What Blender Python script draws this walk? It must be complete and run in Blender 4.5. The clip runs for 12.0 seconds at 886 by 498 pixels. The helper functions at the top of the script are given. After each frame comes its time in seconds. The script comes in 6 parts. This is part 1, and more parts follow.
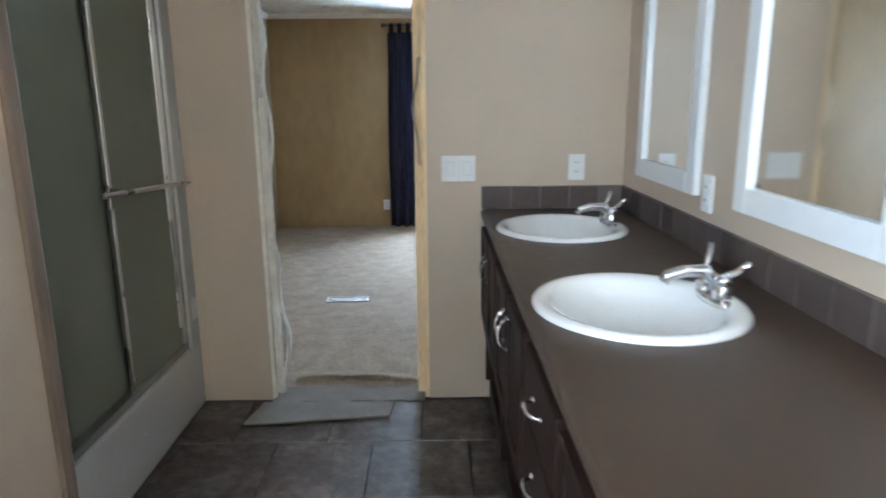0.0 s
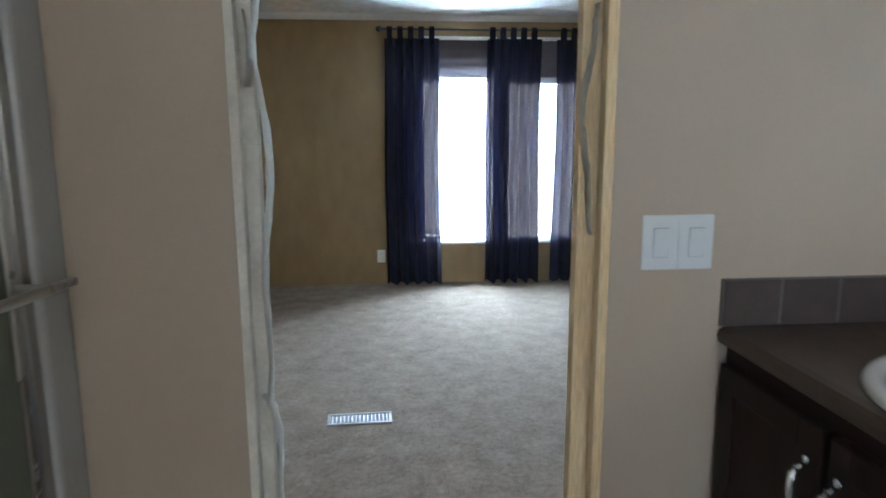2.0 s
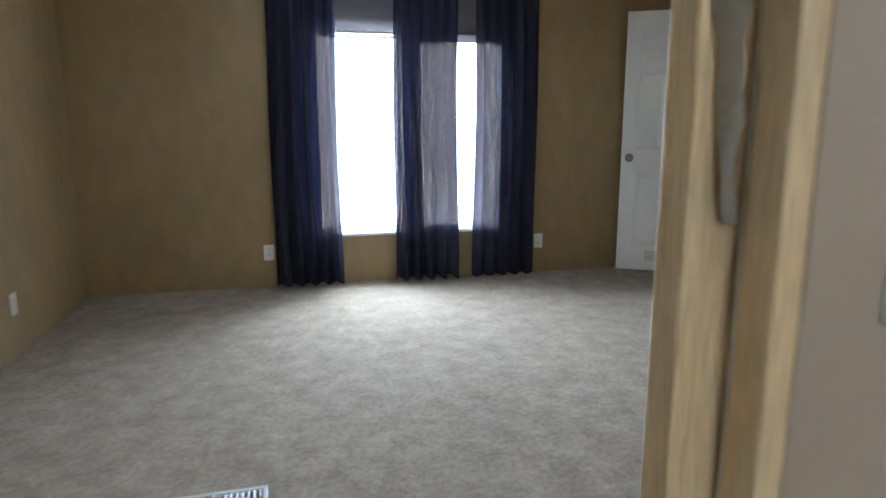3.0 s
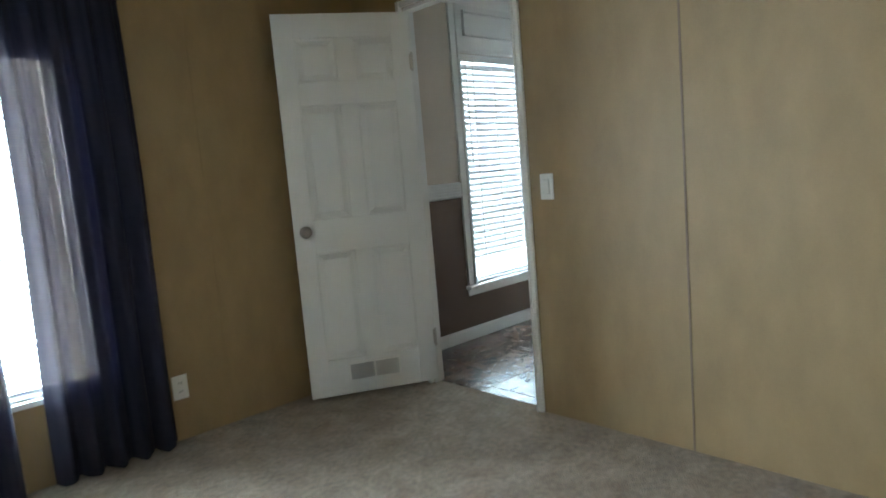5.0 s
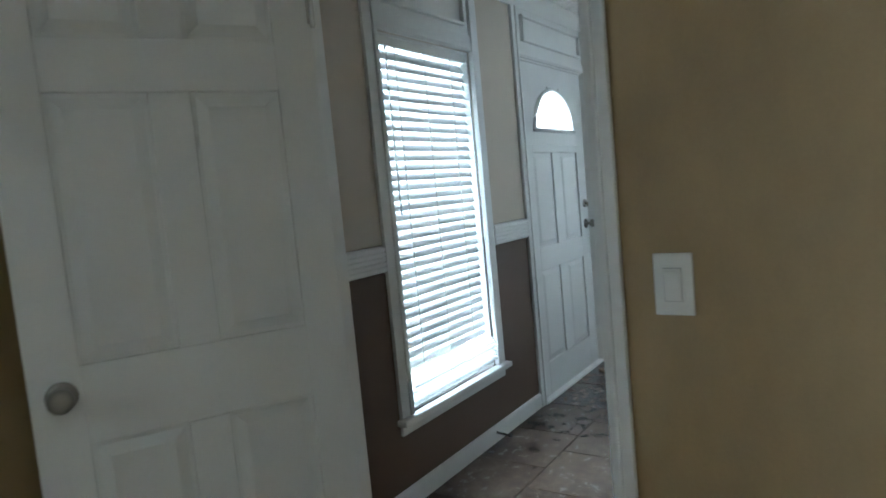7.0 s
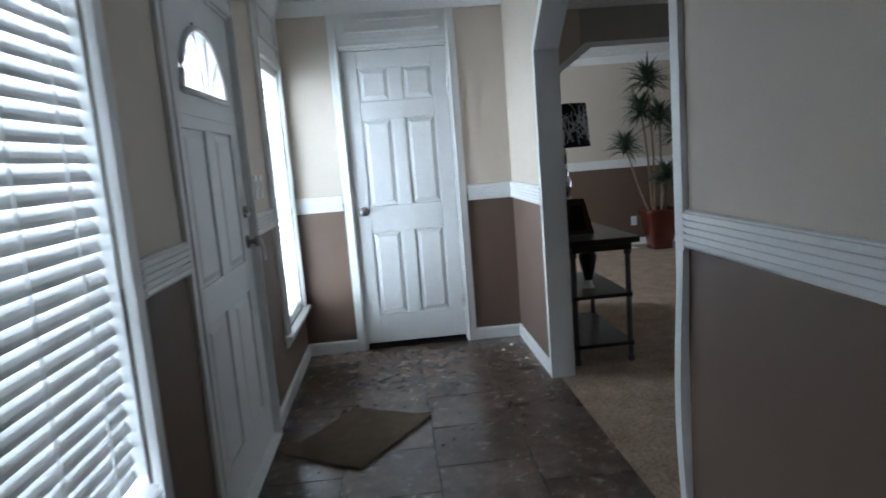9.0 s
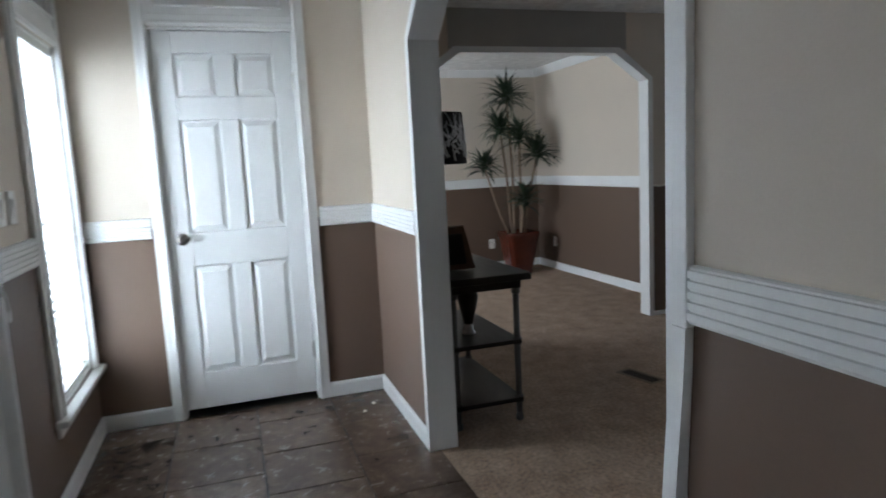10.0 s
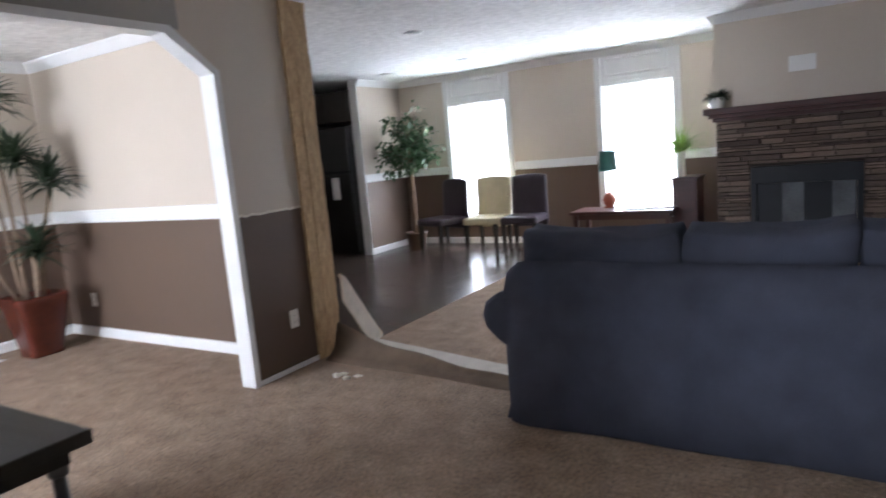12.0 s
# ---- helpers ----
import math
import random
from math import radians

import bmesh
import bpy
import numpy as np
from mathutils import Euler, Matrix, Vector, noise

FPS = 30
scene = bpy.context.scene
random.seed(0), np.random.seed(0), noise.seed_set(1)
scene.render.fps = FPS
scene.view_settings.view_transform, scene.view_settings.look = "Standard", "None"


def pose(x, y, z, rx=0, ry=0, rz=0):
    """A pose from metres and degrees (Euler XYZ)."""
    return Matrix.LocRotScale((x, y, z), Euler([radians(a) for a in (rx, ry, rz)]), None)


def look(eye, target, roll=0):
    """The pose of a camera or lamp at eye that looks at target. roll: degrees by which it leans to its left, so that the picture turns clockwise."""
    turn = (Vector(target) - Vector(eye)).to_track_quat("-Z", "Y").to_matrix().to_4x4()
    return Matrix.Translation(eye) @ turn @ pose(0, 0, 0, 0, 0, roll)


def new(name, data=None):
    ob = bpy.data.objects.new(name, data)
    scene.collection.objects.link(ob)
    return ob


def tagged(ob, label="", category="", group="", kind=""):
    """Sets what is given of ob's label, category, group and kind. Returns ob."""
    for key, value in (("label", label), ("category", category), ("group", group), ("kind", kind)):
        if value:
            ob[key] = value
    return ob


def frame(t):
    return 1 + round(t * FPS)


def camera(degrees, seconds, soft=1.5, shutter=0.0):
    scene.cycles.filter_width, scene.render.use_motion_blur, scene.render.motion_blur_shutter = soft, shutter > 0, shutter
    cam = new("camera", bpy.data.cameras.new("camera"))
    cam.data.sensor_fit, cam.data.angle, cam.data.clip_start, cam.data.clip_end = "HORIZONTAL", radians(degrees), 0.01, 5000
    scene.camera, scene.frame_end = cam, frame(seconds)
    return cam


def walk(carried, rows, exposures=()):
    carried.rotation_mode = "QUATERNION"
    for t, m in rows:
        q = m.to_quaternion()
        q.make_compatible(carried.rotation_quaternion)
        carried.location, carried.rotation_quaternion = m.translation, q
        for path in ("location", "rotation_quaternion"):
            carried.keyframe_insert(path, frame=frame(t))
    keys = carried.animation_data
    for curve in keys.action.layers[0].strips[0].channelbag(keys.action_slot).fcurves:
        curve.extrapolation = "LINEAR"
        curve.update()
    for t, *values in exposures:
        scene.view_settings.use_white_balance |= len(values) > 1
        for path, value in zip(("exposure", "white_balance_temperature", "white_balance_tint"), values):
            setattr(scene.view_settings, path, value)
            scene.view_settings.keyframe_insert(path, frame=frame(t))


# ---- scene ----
LENS = 69.0
PATH = [
    (0, (-2.817, -7.48, 1.423), (-2.797, -5.529, 0.979), -0.5),
    (0.5, (-2.976, -7.118, 1.416), (-3.088, -5.173, 0.965), -0.6),
    (1, (-3.168, -6.777, 1.409), (-3.123, -4.817, 1.013), -1.5),
    (1.5, (-3.245, -6.344, 1.376), (-3.08, -4.38, 1.035), -1.8),
    (2, (-3.325, -5.843, 1.354), (-3.157, -3.881, 1.006), -0.2),
    (2.5, (-3.338, -5.383, 1.329), (-2.937, -3.465, 0.929), -0.8),
    (3, (-3.2, -4.9, 1.214), (-2.754, -2.989, 0.829), -0.1),
    (3.5, (-3.071, -4.405, 1.183), (-2.346, -2.566, 0.874), -2.8),
    (3.7, (-3.041, -4.22, 1.168), (-2.098, -2.486, 0.844), -3.0),
    (5.3, (-2.191, -2.913, 1.241), (-0.799, -1.496, 1.006), -3.9),
    (5.5, (-2.08, -2.771, 1.285), (-0.67, -1.369, 1.063), -2.5),
    (6, (-1.794, -2.355, 1.293), (-0.295, -1.044, 1.109), -3.8),
    (6.5, (-1.514, -1.98, 1.284), (0.1, -0.812, 1.107), -5.8),
    (6.7, (-1.402, -1.851, 1.301), (0.222, -0.695, 1.129), -5.7),
    (8.3, (-0.495, -0.836, 1.282), (1.443, -0.406, 1.037), -3.9),
    (8.5, (-0.385, -0.763, 1.295), (1.581, -0.492, 1.045), -4.1),
    (9, (-0.031, -0.69, 1.309), (1.944, -0.827, 1.029), -4.6),
    (9.5, (0.364, -0.725, 1.332), (2.326, -1.025, 1.084), -2.9),
    (10, (0.784, -0.729, 1.312), (2.668, -1.346, 1.05), -2.9),
    (10.5, (1.133, -0.834, 1.295), (2.934, -1.664, 1.036), -3.9),
    (11, (1.511, -0.952, 1.312), (3.240, -1.912, 1.004), -3.2),
    (11.5, (1.871, -1.128, 1.3), (3.249, -2.545, 0.996), -2.8),
    (11.7, (1.969, -1.192, 1.318), (3.202, -2.735, 1.004), -3.8),
    (12, (2.103, -1.328, 1.331), (3.152, -3.005, 1.033), -5.1),
]
cam = camera(LENS, 12.0, soft=1.7, shutter=0.35)
walk(cam, [(t, look(eye, goal, roll)) for t, eye, goal, roll in PATH],
     exposures=[(0.0, 0.8, 5300, 6), (0.5, 0.85, 5250, 5), (1.0, 0.65, 5250, 7), (1.5, 0.42, 5200, 8), (2.0, 0.28, 5150, 6), (2.5, 0.28, 5200, 6),
                (3.0, 0.4, 5400, 7), (3.7, 0.3, 5650, 6), (5.3, 0.35, 5600, -1), (6.0, 0.25, 5500, -2), (6.7, 0.0, 5450, -2), (8.3, -1.25, 5650, 8),
                (8.5, -1.3, 5650, 8), (9.5, -1.2, 5950, 9), (10.0, -1.1, 6050, 10), (10.5, -0.9, 6200, 12), (11.0, -0.6, 6300, 12),
                (11.5, -0.05, 6150, 16), (12.0, 0.2, 6150, 18)])

# ---- sky, sun and daylight in the window openings ----
world = bpy.data.worlds.new("sky")
scene.world = world
world.use_nodes = True
wn = world.node_tree.nodes
sky = wn.new("ShaderNodeTexSky")
sky.sky_type = "NISHITA"
sky.sun_disc = False
sky.sun_elevation, sky.sun_rotation = radians(50), radians(200)
world.node_tree.links.new(sky.outputs["Color"], wn["Background"].inputs["Color"])
wn["Background"].inputs["Strength"].default_value = 0.15
sun_data = bpy.data.lights.new("sun", "SUN")
sun_data.energy, sun_data.angle, sun_data.color = 0.8, radians(12), (1, 0.96, 0.9)
sun = new("sun", sun_data)
sun.matrix_world = look((0, 0, 30), (4, 14, 0))


def window_light(x, y, z, w, h, facing, watts):
    """Sky light coming in through one window opening."""
    data = bpy.data.lights.new("window_daylight", "AREA")
    data.shape, data.size, data.size_y, data.energy = "RECTANGLE", w, h, watts
    data.color = (0.82, 0.92, 1.0)
    ob = new("window_daylight", data)
    ob.matrix_world = look((x, y, z), (x, y + facing, z))
    return ob


# ---- measures of the plan ----
H = 2.38            # ceiling
NY = 0.0            # inner face of the north outside wall
SY = -9.335         # inner face of the south outside wall
BATH_Y = -4.535     # bathroom face of the wall between bathroom and bedroom
BED_S = -4.435      # bedroom face of it
SEAM_Y = -4.415     # where the carpet meets the bathroom tiles
BED_W = -4.66       # west wall of the bedroom
HALL_S = -1.52      # hall face of the wall between hall and living room
LIV_N = -1.63       # living room face of it
CLOSET_X = 4.445    # wall at the end of the hall
ARCH_X = 5.15       # wall with the arch to the sitting corner
CORNER_X = 8.04
CORNER_S = -4.385
MIRROR_X = -1.957
COUNTER_Z = 0.94   # top of the vanity
SHOWER_X = -3.955
RAIL_T, RAIL_B = 1.108, 1.0

WL = 1.0
window_light(-2.69, 0.22, 1.12, 0.66, 1.46, -1, 170 * WL)
window_light(-1.91, 0.22, 1.12, 0.66, 1.46, -1, 170 * WL)
window_light(1.228, 0.26, 1.18, 0.75, 1.58, -1, 90 * WL)
window_light(4.03, 0.26, 1.16, 0.66, 1.57, -1, 140 * WL)
window_light(2.625, 0.24, 1.73, 0.62, 0.3, -1, 8 * WL)
window_light(6.6, 0.22, 1.15, 1.5, 1.56, -1, 155 * WL)
window_light(4.185, SY - 0.22, 1.16, 0.85, 1.56, 1, 92 * WL)
window_light(6.37, SY - 0.22, 1.16, 0.86, 1.56, 1, 92 * WL)
window_light(SHOWER_X - 0.13, -8.75, 1.6, 0.9, 1.0, 1, 138 * WL).matrix_world = look((SHOWER_X - 0.13, -8.75, 1.6), (0, -8.75, 1.6))


# ---- materials ----
def nodes_of(name):
    m = bpy.data.materials.new(name)
    m.use_nodes = True
    t = m.node_tree
    return m, t.nodes, t.links, t.nodes["Principled BSDF"]


def setin(node, key, value):
    if key in node.inputs:
        node.inputs[key].default_value = value


def mat(name, color, rough=0.6, metal=0.0, vary=0.12, scale=6.0, fine=120.0, bump=0.15, depth=0.002,
        stretch=(1, 1, 1), spec=0.5, per_piece=0.0, second=None, mix=0.5, coat=0.0, mid=0.0, mid_scale=40.0, spread=0.25, sheen=0.0):
    """A surface with broad and fine variation in colour, gloss and relief; real-world size."""
    m, n, l, b = nodes_of(name)
    tc = n.new("ShaderNodeTexCoord")
    mp = n.new("ShaderNodeMapping")
    mp.inputs["Scale"].default_value = stretch
    l.new(tc.outputs["Object"], mp.inputs["Vector"])
    info = n.new("ShaderNodeObjectInfo")
    if per_piece:
        far = n.new("ShaderNodeVectorMath")
        far.operation = "SCALE"
        far.inputs[0].default_value = (37.0, 53.0, 11.0)
        l.new(info.outputs["Random"], far.inputs["Scale"])
        l.new(far.outputs[0], mp.inputs["Location"])
    big = n.new("ShaderNodeTexNoise")
    big.inputs["Scale"].default_value, big.inputs["Detail"].default_value = scale, 5
    small = n.new("ShaderNodeTexNoise")
    small.inputs["Scale"].default_value, small.inputs["Detail"].default_value = fine, 3
    l.new(mp.outputs[0], big.inputs["Vector"])
    l.new(mp.outputs[0], small.inputs["Vector"])
    ramp = n.new("ShaderNodeValToRGB")
    c2 = second if second else tuple(min(1, c * (1 + vary)) for c in color)
    c1 = color if second else tuple(c * (1 - vary) for c in color)
    ramp.color_ramp.elements[0].color, ramp.color_ramp.elements[1].color = (*c1, 1), (*c2, 1)
    ramp.color_ramp.elements[0].position, ramp.color_ramp.elements[1].position = mix - spread, mix + spread
    l.new(big.outputs["Fac"], ramp.inputs["Fac"])
    mul = n.new("ShaderNodeMixRGB")
    mul.blend_type, mul.inputs["Fac"].default_value = "MULTIPLY", min(1.0, vary * 2.5)
    l.new(ramp.outputs["Color"], mul.inputs["Color1"])
    l.new(small.outputs["Color"], mul.inputs["Color2"])
    bright = n.new("ShaderNodeHueSaturation")
    bright.inputs["Saturation"].default_value = 1.0
    bright.inputs["Value"].default_value = 1.0 + min(1.0, vary * 2.5) * 0.9
    grey = n.new("ShaderNodeRGBToBW")
    l.new(small.outputs["Color"], grey.inputs[0])
    l.new(grey.outputs[0], mul.inputs["Color2"])
    l.new(mul.outputs["Color"], bright.inputs["Color"])
    last = bright.outputs["Color"]
    if per_piece:
        rng = n.new("ShaderNodeMapRange")
        rng.inputs["To Min"].default_value, rng.inputs["To Max"].default_value = 1 - per_piece, 1 + per_piece
        l.new(info.outputs["Random"], rng.inputs["Value"])
        hv = n.new("ShaderNodeHueSaturation")
        l.new(rng.outputs[0], hv.inputs["Value"])
        l.new(last, hv.inputs["Color"])
        last = hv.outputs["Color"]
    if mid:
        mn = n.new("ShaderNodeTexNoise")
        mn.inputs["Scale"].default_value, mn.inputs["Detail"].default_value = mid_scale, 4
        l.new(mp.outputs[0], mn.inputs["Vector"])
        mr = n.new("ShaderNodeMapRange")
        mr.inputs["From Min"].default_value, mr.inputs["From Max"].default_value = 0.3, 0.7
        mr.inputs["To Min"].default_value, mr.inputs["To Max"].default_value = 1 - mid, 1 + mid
        l.new(mn.outputs["Fac"], mr.inputs["Value"])
        mv = n.new("ShaderNodeHueSaturation")
        l.new(mr.outputs[0], mv.inputs["Value"])
        l.new(last, mv.inputs["Color"])
        last = mv.outputs["Color"]
    l.new(last, b.inputs["Base Color"])
    rr = n.new("ShaderNodeMapRange")
    rr.inputs["To Min"].default_value, rr.inputs["To Max"].default_value = max(0.03, rough - 0.08), min(1, rough + 0.08)
    l.new(big.outputs["Fac"], rr.inputs["Value"])
    l.new(rr.outputs[0], b.inputs["Roughness"])
    setin(b, "Metallic", metal)
    setin(b, "Specular IOR Level", spec)
    setin(b, "Coat Weight", coat)
    setin(b, "Sheen Weight", sheen)
    setin(b, "Sheen Roughness", 0.6)
    if bump:
        bp = n.new("ShaderNodeBump")
        bp.inputs["Strength"].default_value, bp.inputs["Distance"].default_value = bump, depth
        l.new(small.outputs["Fac"], bp.inputs["Height"])
        l.new(bp.outputs[0], b.inputs["Normal"])
    return m


def glass_mat(name, tint=(1, 1, 1), rough=0.0, clear=0.85):
    m, n, l, b = nodes_of(name)
    n.remove(b)
    tr = n.new("ShaderNodeBsdfTransparent")
    gl = n.new("ShaderNodeBsdfGlossy")
    gl.inputs["Roughness"].default_value = max(rough, 0.02)
    tr.inputs["Color"].default_value = (*tint, 1)
    mx = n.new("ShaderNodeMixShader")
    mx.inputs[0].default_value = 1 - clear
    l.new(tr.outputs[0], mx.inputs[1])
    l.new(gl.outputs[0], mx.inputs[2])
    l.new(mx.outputs[0], n["Material Output"].inputs[0])
    return m


def cloth_mat(name, color, see_through, translucent=0.4):
    """Thin woven cloth that lets some light through."""
    m, n, l, b = nodes_of(name)
    tc = n.new("ShaderNodeTexCoord")
    nz = n.new("ShaderNodeTexNoise")
    nz.inputs["Scale"].default_value = 300
    l.new(tc.outputs["Object"], nz.inputs["Vector"])
    b.inputs["Roughness"].default_value = 0.9
    mixc = n.new("ShaderNodeMixRGB")
    mixc.inputs["Color1"].default_value = (*[c * 0.75 for c in color], 1)
    mixc.inputs["Color2"].default_value = (*[c * 1.25 for c in color], 1)
    l.new(nz.outputs["Fac"], mixc.inputs["Fac"])
    l.new(mixc.outputs[0], b.inputs["Base Color"])
    tl = n.new("ShaderNodeBsdfTranslucent")
    l.new(mixc.outputs[0], tl.inputs["Color"])
    tr = n.new("ShaderNodeBsdfTransparent")
    tr.inputs["Color"].default_value = (1.0, 0.80, 0.68, 1)
    m1, m2 = n.new("ShaderNodeMixShader"), n.new("ShaderNodeMixShader")
    m1.inputs[0].default_value, m2.inputs[0].default_value = translucent, see_through
    l.new(b.outputs[0], m1.inputs[1]); l.new(tl.outputs[0], m1.inputs[2])
    l.new(m1.outputs[0], m2.inputs[1]); l.new(tr.outputs[0], m2.inputs[2])
    l.new(m2.outputs[0], n["Material Output"].inputs[0])
    return m


def glow_mat(name, color, strength):
    m, n, l, b = nodes_of(name)
    n.remove(b)
    e = n.new("ShaderNodeEmission")
    e.inputs["Color"].default_value, e.inputs["Strength"].default_value = (*color, 1), strength
    l.new(e.outputs[0], n["Material Output"].inputs[0])
    return m


def tile_mat(name, dark, middle, light, rough, spec=0.4):
    """Mottled stone look: clouds broken by finer veins and specks, another cut of it on each piece."""
    m, n, l, b = nodes_of(name)
    tc, info = n.new("ShaderNodeTexCoord"), n.new("ShaderNodeObjectInfo")
    far = n.new("ShaderNodeVectorMath")
    far.operation = "SCALE"
    far.inputs[0].default_value = (37.0, 53.0, 11.0)
    l.new(info.outputs["Random"], far.inputs["Scale"])
    add = n.new("ShaderNodeVectorMath")
    l.new(tc.outputs["Object"], add.inputs[0])
    l.new(far.outputs[0], add.inputs[1])

    def cloud(scale, detail, distortion):
        t = n.new("ShaderNodeTexNoise")
        t.inputs["Scale"].default_value, t.inputs["Detail"].default_value = scale, detail
        t.inputs["Roughness"].default_value, t.inputs["Distortion"].default_value = 0.68, distortion
        l.new(add.outputs[0], t.inputs["Vector"])
        return t
    big, vein, speck = cloud(6, 8, 0.5), cloud(16, 6, 0.5), cloud(130, 3, 0)
    mixf = n.new("ShaderNodeMath")
    mixf.operation = "MULTIPLY_ADD"
    mixf.inputs[1].default_value = 0.45
    half = n.new("ShaderNodeMath")
    half.operation = "MULTIPLY"
    half.inputs[1].default_value = 0.55
    l.new(big.outputs["Fac"], half.inputs[0])
    l.new(vein.outputs["Fac"], mixf.inputs[0])
    l.new(half.outputs[0], mixf.inputs[2])
    ramp = n.new("ShaderNodeValToRGB")
    e = ramp.color_ramp.elements
    e[0].position, e[0].color = 0.35, (*dark, 1)
    e[1].position, e[1].color = 0.66, (*light, 1)
    k = e.new(0.5)
    k.color = (*middle, 1)
    l.new(mixf.outputs[0], ramp.inputs["Fac"])
    tone = n.new("ShaderNodeMapRange")
    tone.inputs["To Min"].default_value, tone.inputs["To Max"].default_value = 0.85, 1.17
    l.new(info.outputs["Random"], tone.inputs["Value"])
    grain = n.new("ShaderNodeMapRange")
    grain.inputs["To Min"].default_value, grain.inputs["To Max"].default_value = 0.75, 1.25
    l.new(speck.outputs["Fac"], grain.inputs["Value"])
    both = n.new("ShaderNodeMath")
    both.operation = "MULTIPLY"
    l.new(tone.outputs[0], both.inputs[0])
    l.new(grain.outputs[0], both.inputs[1])
    hsv = n.new("ShaderNodeHueSaturation")
    l.new(both.outputs[0], hsv.inputs["Value"])
    l.new(ramp.outputs["Color"], hsv.inputs["Color"])
    l.new(hsv.outputs["Color"], b.inputs["Base Color"])
    rr = n.new("ShaderNodeMapRange")
    rr.inputs["To Min"].default_value, rr.inputs["To Max"].default_value = rough - 0.05, rough + 0.07
    l.new(vein.outputs["Fac"], rr.inputs["Value"])
    l.new(rr.outputs[0], b.inputs["Roughness"])
    setin(b, "Specular IOR Level", spec)
    bp = n.new("ShaderNodeBump")
    bp.inputs["Strength"].default_value, bp.inputs["Distance"].default_value = 0.1, 0.001
    l.new(mixf.outputs[0], bp.inputs["Height"])
    l.new(bp.outputs[0], b.inputs["Normal"])
    return m


M = {}
M["bright_sky"] = glow_mat("overcast_brightness", (0.88, 0.95, 1.0), 9.0)
M["bed_wall"] = mat("tan_vinyl_wall", (0.325, 0.228, 0.114), 0.55, mid=0.09, mid_scale=9, vary=0.07, scale=2.2, fine=260, bump=0.1, stretch=(1, 1, 0.5), second=(0.285, 0.198, 0.096))
M["bath_wall"] = mat("warm_beige_wall", (0.53, 0.425, 0.315), 0.42, vary=0.05, scale=2, fine=240, bump=0.1)
M["beige"] = mat("beige_paint", (0.59, 0.515, 0.43), 0.6, vary=0.035, scale=2, fine=200, bump=0.12)
M["brown"] = mat("brown_paint", (0.125, 0.082, 0.058), 0.55, vary=0.06, scale=2.5, fine=200, bump=0.12)
M["grey_primer"] = mat("grey_primer_board", (0.36, 0.34, 0.31), 0.8, vary=0.06, scale=3, fine=160)
M["white"] = mat("white_trim_paint", (0.8, 0.8, 0.79), 0.35, vary=0.03, scale=5, fine=90, bump=0.05)
M["door_white"] = mat("white_door_paint", (0.78, 0.785, 0.78), 0.38, vary=0.03, scale=4, fine=160, bump=0.08)
M["ceiling"] = mat("textured_white_ceiling", (0.76, 0.76, 0.75), 0.85, vary=0.14, scale=14, fine=34, bump=0.9, depth=0.012)
M["bed_carpet"] = mat("beige_carpet", (0.20, 0.15, 0.10), 0.95, vary=0.22, scale=8, fine=150, bump=1.0, depth=0.012, spec=0.1, second=(0.335, 0.262, 0.188), mid=0.24, mid_scale=40, spread=0.22, sheen=0.18)
M["liv_carpet"] = mat("brown_carpet", (0.235, 0.152, 0.096), 0.95, vary=0.28, scale=7, fine=150, bump=1.0, depth=0.014, spec=0.1, second=(0.385, 0.268, 0.18), mid=0.34, mid_scale=50, spread=0.22, sheen=0.15)
M["tile"] = tile_mat("brown_stone_tile", (0.045, 0.028, 0.019), (0.092, 0.063, 0.046), (0.165, 0.125, 0.097), 0.25)
M["bath_tile"] = tile_mat("dark_slate_tile", (0.040, 0.029, 0.025), (0.075, 0.057, 0.049), (0.135, 0.108, 0.095), 0.2)
M["vinyl"] = tile_mat("brown_vinyl_floor", (0.026, 0.016, 0.012), (0.055, 0.036, 0.028), (0.12, 0.086, 0.068), 0.24, 0.2)
M["grout"] = mat("dark_grout", (0.014, 0.011, 0.009), 0.8, vary=0.1)
M["counter"] = mat("dark_brown_laminate", (0.06, 0.039, 0.026), 0.36, spec=0.35, vary=0.12, scale=30, fine=400, bump=0.06)
M["vanity_wood"] = mat("dark_red_brown_wood", (0.022, 0.011, 0.008), 0.55, spec=0.2, vary=0.25, scale=9, fine=60, bump=0.2, stretch=(6, 6, 0.6))
M["bs_tile"] = mat("brown_backsplash_tile", (0.075, 0.055, 0.047), 0.35, vary=0.15, scale=20, fine=150, per_piece=0.15)
M["bs_grout"] = mat("tan_grout", (0.17, 0.14, 0.12), 0.8)
M["china"] = mat("white_porcelain", (0.84, 0.83, 0.80), 0.08, vary=0.015, bump=0, coat=0.3)
M["chrome"] = mat("chrome", (0.8, 0.8, 0.82), 0.1, metal=1, vary=0.03, bump=0)
M["nickel"] = mat("brushed_nickel", (0.55, 0.53, 0.50), 0.28, metal=1, vary=0.05, bump=0.02)
M["knob"] = mat("satin_nickel_knob", (0.28, 0.26, 0.24), 0.3, metal=1, vary=0.08, bump=0)
M["frame_metal"] = mat("dull_aluminium", (0.36, 0.35, 0.33), 0.35, metal=1, vary=0.06, bump=0.02)
M["dark_metal"] = mat("dark_metal", (0.10, 0.095, 0.09), 0.4, metal=0.8, vary=0.15, scale=12, fine=150)
M["bronze"] = mat("dark_bronze_vent", (0.05, 0.04, 0.033), 0.45, metal=0.5, vary=0.1)
M["plastic"] = mat("white_plastic", (0.82, 0.82, 0.80), 0.3, vary=0.02, bump=0)
